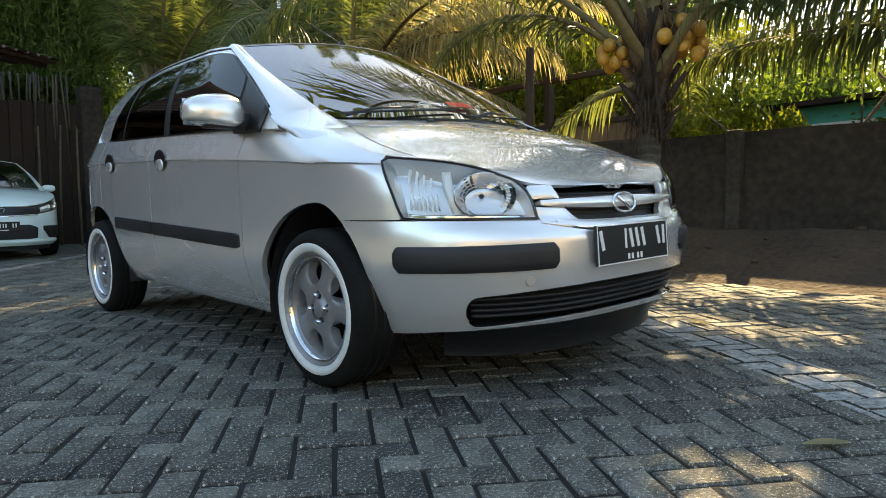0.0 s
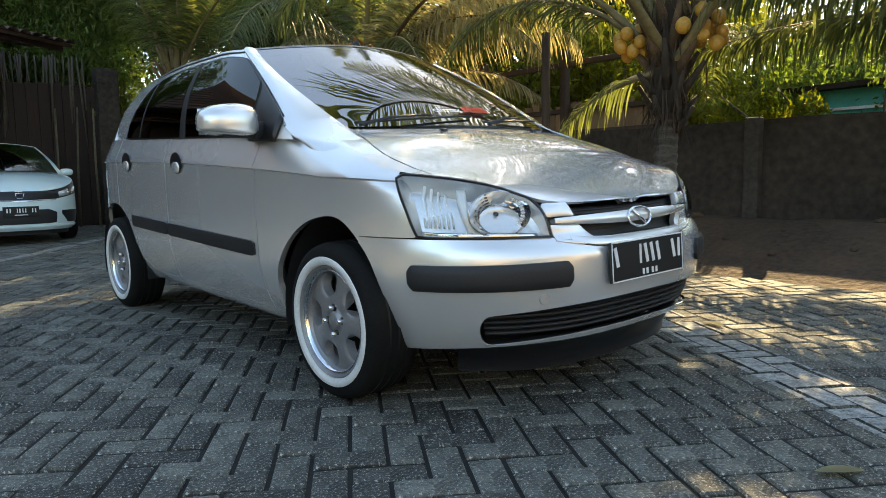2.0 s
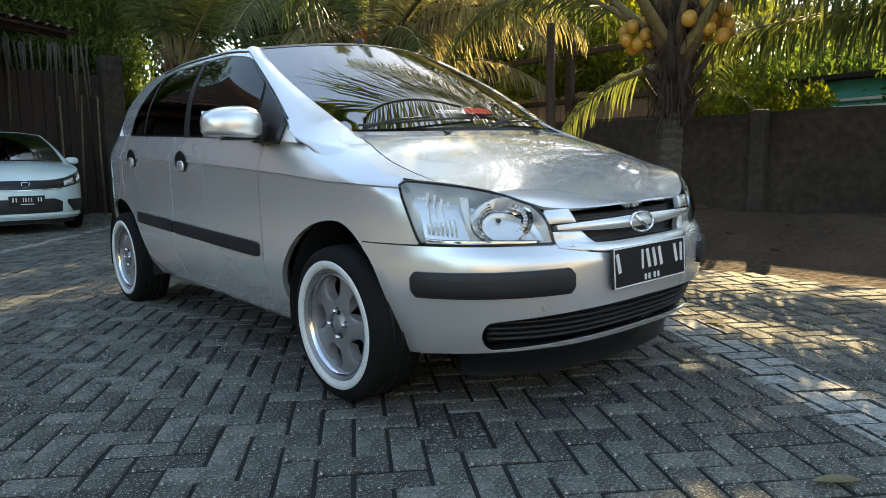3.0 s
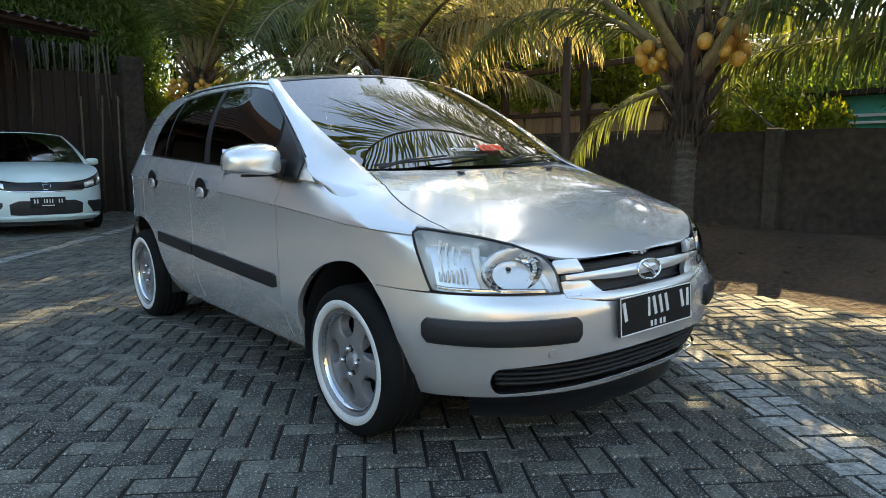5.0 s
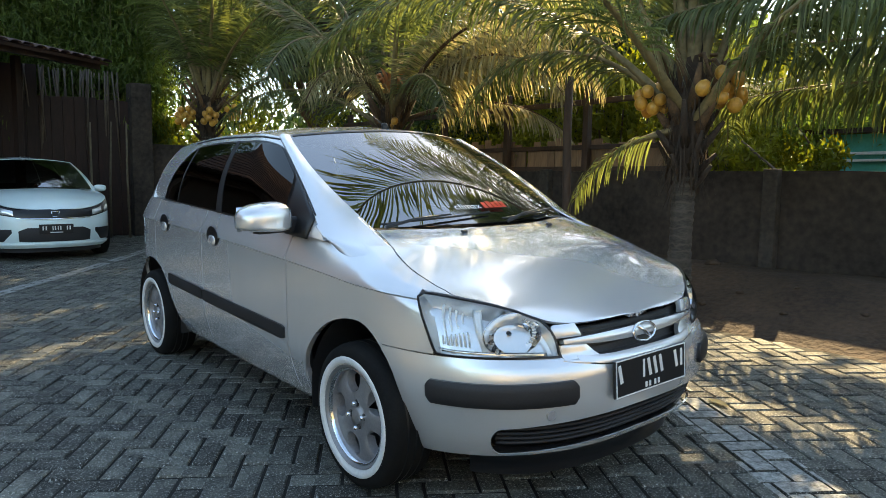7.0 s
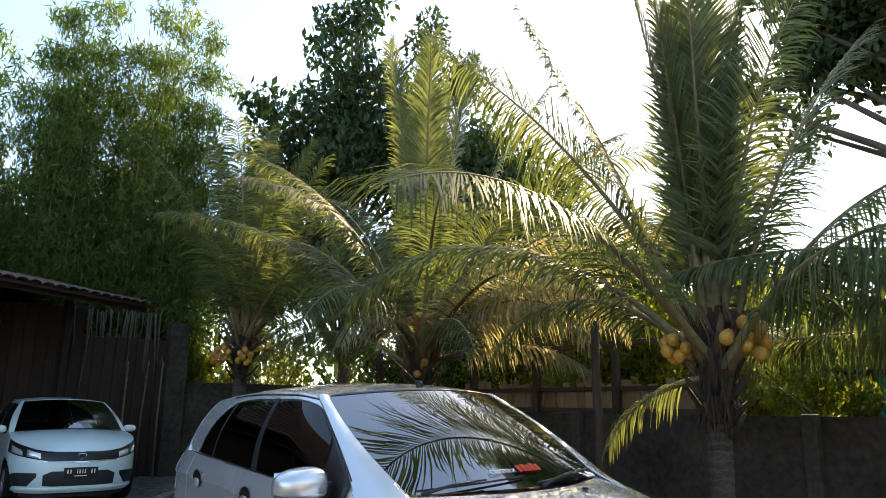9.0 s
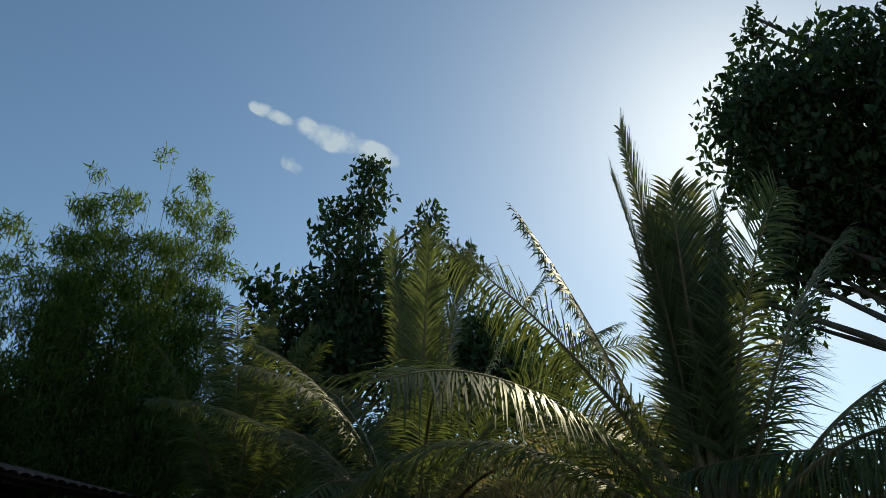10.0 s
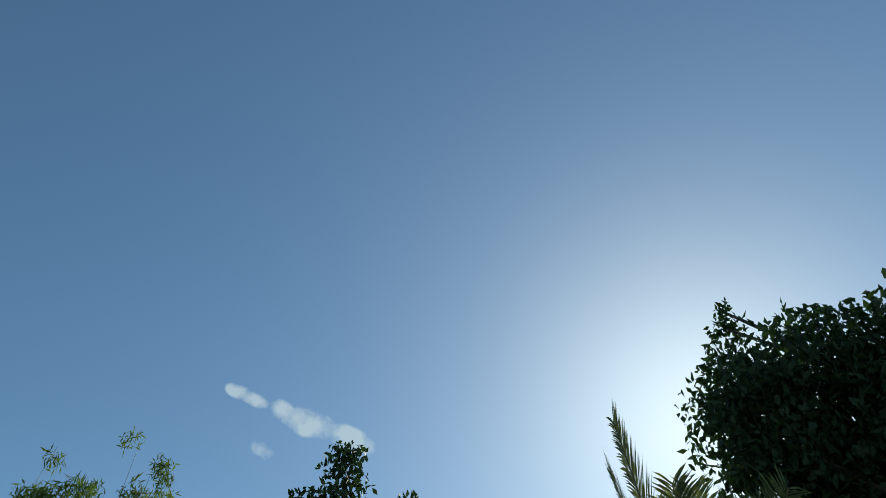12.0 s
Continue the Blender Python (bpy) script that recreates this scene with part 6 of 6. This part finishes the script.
# ---- the white hatchback under the carport ----
WXF = [(0.16, 1.88), (0.24, 1.93), (0.40, 1.95), (0.56, 1.94), (0.66, 1.915), (0.74, 1.87), (0.84, 1.76)]
WBW = [(0.16, 0.76), (0.30, 0.82), (0.50, 0.838), (0.70, 0.838), (0.86, 0.825), (0.95, 0.80), (1.06, 0.765)]
WTOP = [(-1.7, 1.05), (-1.2, 1.05), (0.3, 0.985), (0.9, 0.955), (1.2, 0.915), (1.5, 0.855), (1.7, 0.80), (1.82, 0.755), (1.9, 0.72)]
WHUB = 1.17


def w_body(s, z):
    b = spline(WBW, z)
    if s <= 1:
        th = s * math.pi / 2
        return Vector((1.1 + (spline(WXF, z) - 1.1) * max(0, math.cos(th)) ** 0.75, -b * max(0, math.sin(th)) ** 0.75, z))
    if s <= 2:
        return Vector((1.1 - (s - 1) * 2.2, -b, z))
    th = (3 - s) * math.pi / 2
    return Vector((-1.1 - 0.56 * max(0, math.cos(th)) ** 0.75, -b * max(0, math.sin(th)) ** 0.75, z))


def w_top(s):
    return spline(WTOP, w_body(s, 0.7).x)


def w_bottom(s):
    x = w_body(s, 0.4).x
    z = 0.19
    for hx in (WHUB, -WHUB):
        u = (x - hx) / 0.36
        if abs(u) < 1:
            z = max(z, 0.27 + 0.36 * math.sqrt(1 - u * u))
    return z


W_END = 1 + (1.1 - 0.85) / 2.2


def w_cap(s, r):
    q = w_body(s, w_top(s))
    t = s / W_END
    xc = spline([(0, 1.895), (0.3, 1.82), (0.6, 1.62), (1, 1.12)], t)
    zc = spline([(1.1, 1.005), (1.4, 0.955), (1.65, 0.875), (1.8, 0.79), (1.895, 0.72)], xc)
    e = math.sin(min(1, max(0, r)) * math.pi / 2)
    return Vector((q.x + (xc - q.x) * e, q.y * (1 - r), q.z + (zc - q.z) * (1 - abs(1 - r) ** 2.2)))


def w_side(u, t):
    xb = -1.35 + 2.2 * u
    zb = spline(WTOP, xb)
    xr = spline([(0, -1.3), (0.5, -0.3), (1, 0.16)], u)
    p = Vector((xb, -spline(WBW, zb), zb)).lerp(Vector((xr, -0.60, spline([(-1.3, 1.37), (-0.5, 1.43), (0.16, 1.40)], xr))), t)
    p.y -= 0.035 * math.sin(math.pi * t)
    return p


def w_roof(u, r):
    a = w_side(u, 1.0)
    xm = spline([(0, -1.45), (0.5, -0.3), (1, 0.33)], u)
    zm = spline([(-1.45, 1.42), (-0.4, 1.485), (0.33, 1.445)], xm)
    k = math.sin(min(1, max(0, r)) * math.pi / 2)
    return Vector((a.x + (xm - a.x) * k, a.y * (1 - r), a.z + (zm - a.z) * max(0.0, k) ** 0.8))


def w_screen(r, t):
    p = (w_cap(W_END, 0.08 + 0.92 * r)).lerp(w_roof(1.0, 0.06 + 0.94 * r), t)
    return p + Vector((0.5, -0.1, 0.85)) * 0.04 * math.sin(math.pi * t)


white_car = thing("hatchback_car", "white five-door hatchback with black grille, parked under the carport", "car", (-9.46, -0.43, -0.065), 2)


def w_both(name, material, f, us, lo, hi, nv, off=0.0, dome=0.0, thick=0.012, label=""):
    out = []
    for fl in (False, True):
        bm = bmesh.new()
        patch(bm, f, us, lo, hi, nv, off, dome, thick, flip=fl)
        ob = part(name, bm, material, white_car, label)
        ob.data.set_sharp_from_angle(angle=radians(36))
        out.append(ob)
    return out


def ws(x):
    return 1 + (1.1 - x) / 2.2


w_both("front_bumper", M["white_car"], w_body, span(0.0, 0.80, 40), w_bottom, lambda s: 0.70, 16)
w_both("front_fender", M["white_car"], w_body, span(0.805, ws(0.66), 30), w_bottom, w_top, 14)
w_both("front_door", M["white_car"], w_body, span(ws(0.655), ws(-0.30), 16), w_bottom, w_top, 14)
w_both("rear_door", M["white_car"], w_body, span(ws(-0.305), ws(-1.0), 20), w_bottom, w_top, 14)
w_both("rear_quarter", M["white_car"], w_body, span(ws(-1.005), 3.0, 30), w_bottom, w_top, 14)
w_both("body_shell", M["black"], w_body, span(0.0, 3.0, 60), lambda s: w_bottom(s) + 0.01, lambda s: w_top(s) - 0.01, 6, -0.03)
w_both("bonnet", M["white_car"], w_cap, span(0.0, W_END, 40), lambda u: 0.0, lambda u: 1.0, 16)
w_both("roof", M["white_car"], w_roof, span(0.0, 1.0, 24), lambda u: 0.0, lambda u: 1.0, 12)
w_both("cabin_side", M["white_car"], w_side, span(0.0, 1.0, 24), lambda u: 0.0, lambda u: 1.0, 8)
w_both("front_pillar", M["white_car"], lambda u, v: w_side(1.0, u).lerp(w_screen(0.0, u), v), span(0.0, 1.0, 16), lambda u: 0.0, lambda u: 1.0, 3, 0.002)
w_both("side_window", M["tint"], w_side, span(0.14, 0.50, 16), lambda u: 0.04, lambda u: 0.86 * min(1, (u - 0.10) / 0.12), 8, 0.006, 0, 0.004)
w_both("side_window", M["tint"], w_side, span(0.54, 0.97, 16), lambda u: 0.04, lambda u: 0.88, 8, 0.006, 0, 0.004)
for ob in w_both("windscreen", M["screen"], w_screen, span(0.0, 1.0, 16), lambda u: 0.03, lambda u: 0.97, 12, 0, 0, 0.0, "dark windscreen reflecting the trees"):
    ob.visible_shadow = False
w_both("tailgate", M["white_car"], lambda r, t: w_body(2 + r, w_top(2 + r)).lerp(w_roof(0.0, r), t), span(0.0, 1.0, 16), lambda u: 0.0, lambda u: 1.0, 6)
boxed("cabin", (2.3, 1.35, 0.1), pose(-0.3, 0, 0.70), M["cabin"], white_car)
boxed("dashboard", (0.5, 1.3, 0.16), pose(0.80, 0, 0.90), M["cabin"], white_car, 0.05)
boxed("underbody", (3.2, 1.3, 0.12), pose(0, 0, 0.30), M["black_plastic"], white_car, 0.03)
# face: grille band, chrome line, lamps, intakes, plate
w_both("grille_band", M["black"], w_body, span(0.0, 0.285, 20), lambda s: 0.600 + 0.05 * s, lambda s: 0.725 - 0.02 * s, 5, 0.004, 0.006, 0.02, "gloss black grille band")
w_both("chrome_strip", M["chrome"], w_body, span(0.0, 0.295, 20), lambda s: 0.588 + 0.05 * s, lambda s: 0.600 + 0.05 * s, 2, 0.008, 0.003)
w_both("headlamp_surround", M["black"], w_body, span(0.265, 0.88, 28), lambda s: 0.612 + 0.17 * (s - 0.265), lambda s: min(w_top(s) - 0.004, 0.712 + 0.34 * (s - 0.265)), 6, 0.003, 0.006, 0.02, "swept dark headlamp")
w_both("headlamp_reflector", M["reflector"], w_body, span(0.33, 0.50, 12), lambda s: 0.640 + 0.16 * (s - 0.33), lambda s: min(w_top(s) - 0.02, 0.705 + 0.30 * (s - 0.33)), 5, 0.008, 0.012)
w_both("turn_reflector", M["reflector"], w_body, span(0.56, 0.78, 10), lambda s: 0.640 + 0.18 * (s - 0.35), lambda s: min(w_top(s) - 0.02, 0.68 + 0.30 * (s - 0.35)), 4, 0.008, 0.008)
w_both("lower_intake", M["black_plastic"], w_body, span(0.0, 0.29, 16), lambda s: 0.280 + 0.10 * max(0, s - 0.2), lambda s: 0.475 - 0.5 * max(0, s - 0.2), 4, 0.003, 0, 0.03, "black lower intake")
w_both("fog_recess", M["black_plastic"], w_body, span(0.36, 0.76, 18), lambda s: 0.285 + 0.12 * max(0, (0.47 - s) / 0.11), lambda s: 0.455 - 0.03 * max(0, (s - 0.68) / 0.08), 4, 0.004, 0, 0.02)
w_both("bumper_lip", M["white_car"], w_body, span(0.0, 0.74, 30), lambda s: 0.225, lambda s: 0.262, 3, 0.016, 0.006, 0.03)
w_both("under_lip", M["black_plastic"], w_body, span(0.0, 0.70, 20), lambda s: 0.13, lambda s: 0.20, 3, -0.03)
w_plate = boxed("number_plate", (0.010, 0.43, 0.135), pose(1.964, 0, 0.455), M["plate_black"], white_car, 0.003, "black number plate with white characters")
for y, w in ((-0.165, 0.030), (-0.128, 0.026), (-0.045, 0.018), (-0.015, 0.026), (0.020, 0.018), (0.052, 0.026), (0.135, 0.026), (0.170, 0.026)):
    boxed("plate_bar", (0.003, w * 0.6, 0.055), pose(0.006, y, 0.014), M["plate_white"], w_plate)
boxed("plate_bar", (0.003, 0.16, 0.012), pose(0.006, 0, -0.045), M["plate_white"], w_plate)
bm = bmesh.new()
loop = [(0, -0.050, 0.036), (0, 0.050, 0.036), (0, 0.036, -0.036), (0, -0.036, -0.036)]
for k in range(4):
    tube(bm, [loop[k], loop[(k + 1) % 4]], 0.006, 6)
em = part("emblem", bm, M["chrome"], white_car, "plain chrome emblem")
em.matrix_basis = pose(1.935, 0, 0.662)
for fl in (1, -1):
    bm = bmesh.new()
    bmesh.ops.create_uvsphere(bm, u_segments=20, v_segments=12, radius=1.0)
    for v in bm.verts:
        v.co = Vector([math.copysign(abs(c) ** 0.75, c) * k for c, k in zip(v.co, (0.055, 0.095, 0.055))])
    mr = part("door_mirror", bm, M["white_car"], white_car)
    mr.matrix_basis = pose(0.66, -fl * 0.90, 1.00)
    bm = bmesh.new()
    box(bm, 0.04, 0.10, 0.03, pose(0.0, fl * 0.10, -0.05), 0.01, 2)
    part("mirror_foot", bm, M["black_plastic"], mr)
    for hx in (WHUB, -WHUB):
        wr = new("wheel")
        wr.parent = white_car
        wr.matrix_basis = pose(hx, -fl * 0.825, 0.285, 0, 0, 0 if fl > 0 else 180)
        for nm, prof, mt in (("tyre", [(0.19, 0.17), (0.25, 0.185), (0.278, 0.17), (0.285, 0.13), (0.285, 0.05), (0.278, 0.01), (0.25, -0.008), (0.205, -0.004), (0.19, 0.01)], "tyre"),
                             ("rim", [(0.195, 0.15), (0.185, 0.02), (0.197, 0.0), (0.204, 0.004)], "alloy"), ("drum", [(0.0, 0.06), (0.18, 0.07), (0.185, 0.12)], "black")):
            vs, fs, n, m = [], [], 40, len(prof)
            for k in range(n):
                a = k * math.tau / n
                vs += [(r * math.cos(a), y, r * math.sin(a)) for r, y in prof]
            for k in range(n):
                fs += [(k * m + j, k * m + j + 1, ((k + 1) % n) * m + j + 1, ((k + 1) % n) * m + j) for j in range(m - 1)]
            mesh_of(nm, vs, fs, M[mt], wr)
        for k in range(5):
            bm = bmesh.new()
            box(bm, 0.045, 0.02, 0.17, pose(0, 0.015, 0.10), 0.006, 2)
            sp = part("spoke", bm, M["alloy"], wr)
            sp.matrix_basis = Matrix.Rotation(k * math.tau / 5, 4, "Y")


# ---- herringbone pavers ----
PAVE_TURN, CELL = radians(-32.5), 0.105
E1, E2 = Vector((math.cos(PAVE_TURN), math.sin(PAVE_TURN), 0)), Vector((-math.sin(PAVE_TURN), math.cos(PAVE_TURN), 0))
rng = random.Random(2)


def brick_mesh(lx, ly):
    g, h, b = 0.0062, 0.05, 0.006
    x, y = lx / 2 - g, ly / 2 - g
    vs = [(-x, -y, -h), (x, -y, -h), (x, y, -h), (-x, y, -h), (-x, -y, -b), (x, -y, -b), (x, y, -b), (-x, y, -b),
          (-x + b, -y + b, 0), (x - b, -y + b, 0), (x - b, y - b, 0), (-x + b, y - b, 0)]
    fs = []
    for k in range(4):
        n = (k + 1) % 4
        fs += [(k, n, n + 4, k + 4), (k + 4, n + 4, n + 8, k + 8)]
    return vs, fs + [(8, 9, 10, 11)]


LONG, TALL = brick_mesh(2 * CELL, CELL), brick_mesh(CELL, 2 * CELL)
shared = {}
for key, (vs, fs), mt in (("h", LONG, "paver"), ("v", TALL, "paver")):
    me = bpy.data.meshes.new("paver")
    me.from_pydata(vs, [], fs)
    me.materials.append(M[mt])
    shared[key] = me
rest = {"paver": ([], []), "painted": ([], [])}
R = Matrix.Rotation(PAVE_TURN, 4, "Z")
made = 0
for i in range(-190, 190):
    for j in range(-160, 130):
        c = (i - j) % 4
        if c == 0:
            cx, cy, key, shape = (i + 1) * CELL + 0.07, (j + 0.5) * CELL + 0.055, "h", LONG
        elif c == 3:
            cx, cy, key, shape = (i + 0.5) * CELL + 0.07, (j + 1) * CELL + 0.055, "v", TALL
        else:
            continue
        p = E1 * cx + E2 * cy
        if not (-12.5 < p.x < 9.4 and -9.0 < p.y < 2.93):
            continue
        worn = rng.random()
        half = CELL / 2 if key == "h" else CELL
        bands = [(max(cy - half, lo), min(cy + half, hi)) for lo, hi in ((1.595, 1.865), (-3.71, -3.55))]
        z, tilt = rng.uniform(-0.004, 0.003), (rng.uniform(-0.8, 0.8), rng.uniform(-0.8, 0.8))
        near = 0.6 < p.x < 2.75 and -1.75 < p.y < 1.4 and not (p.x < 1.9 and p.y > -0.75)
        m = Matrix.Translation((p.x, p.y, z + fall(p.x))) @ R @ pose(0, 0, 0, *tilt, 0)
        if near and made < 300:
            ob = new("paver", shared[key])
            ob.parent = pave_bed
            ob.matrix_basis = m
            made += 1
        else:
            vs, fs = rest["paver"]
            b = len(vs)
            vs += [tuple(m @ Vector(v)) for v in shape[0]]
            fs += [tuple(b + k for k in f) for f in shape[1]]
        # worn road paint over the part of the paver that the line crosses
        for lo, hi in bands:
            if hi - lo < 0.012 or worn > 0.95:
                continue
            edge = (CELL if key == "h" else CELL / 2) - 0.0075
            lo, hi = max(lo - cy, -half + 0.0075), min(hi - cy, half - 0.0075)
            vs, fs = rest["painted"]
            b = len(vs)
            vs += [tuple(m @ Vector((x, y, 0.0012))) for x, y in ((-edge, lo), (edge, lo), (edge, hi), (-edge, hi))]
            fs.append((b, b + 1, b + 2, b + 3))
for key, (vs, fs) in rest.items():
    ob = mesh_of("paver_field" if key == "paver" else "painted_line", vs, fs, M[key], pave_bed, False)
    ob["kind"] = "stuff"
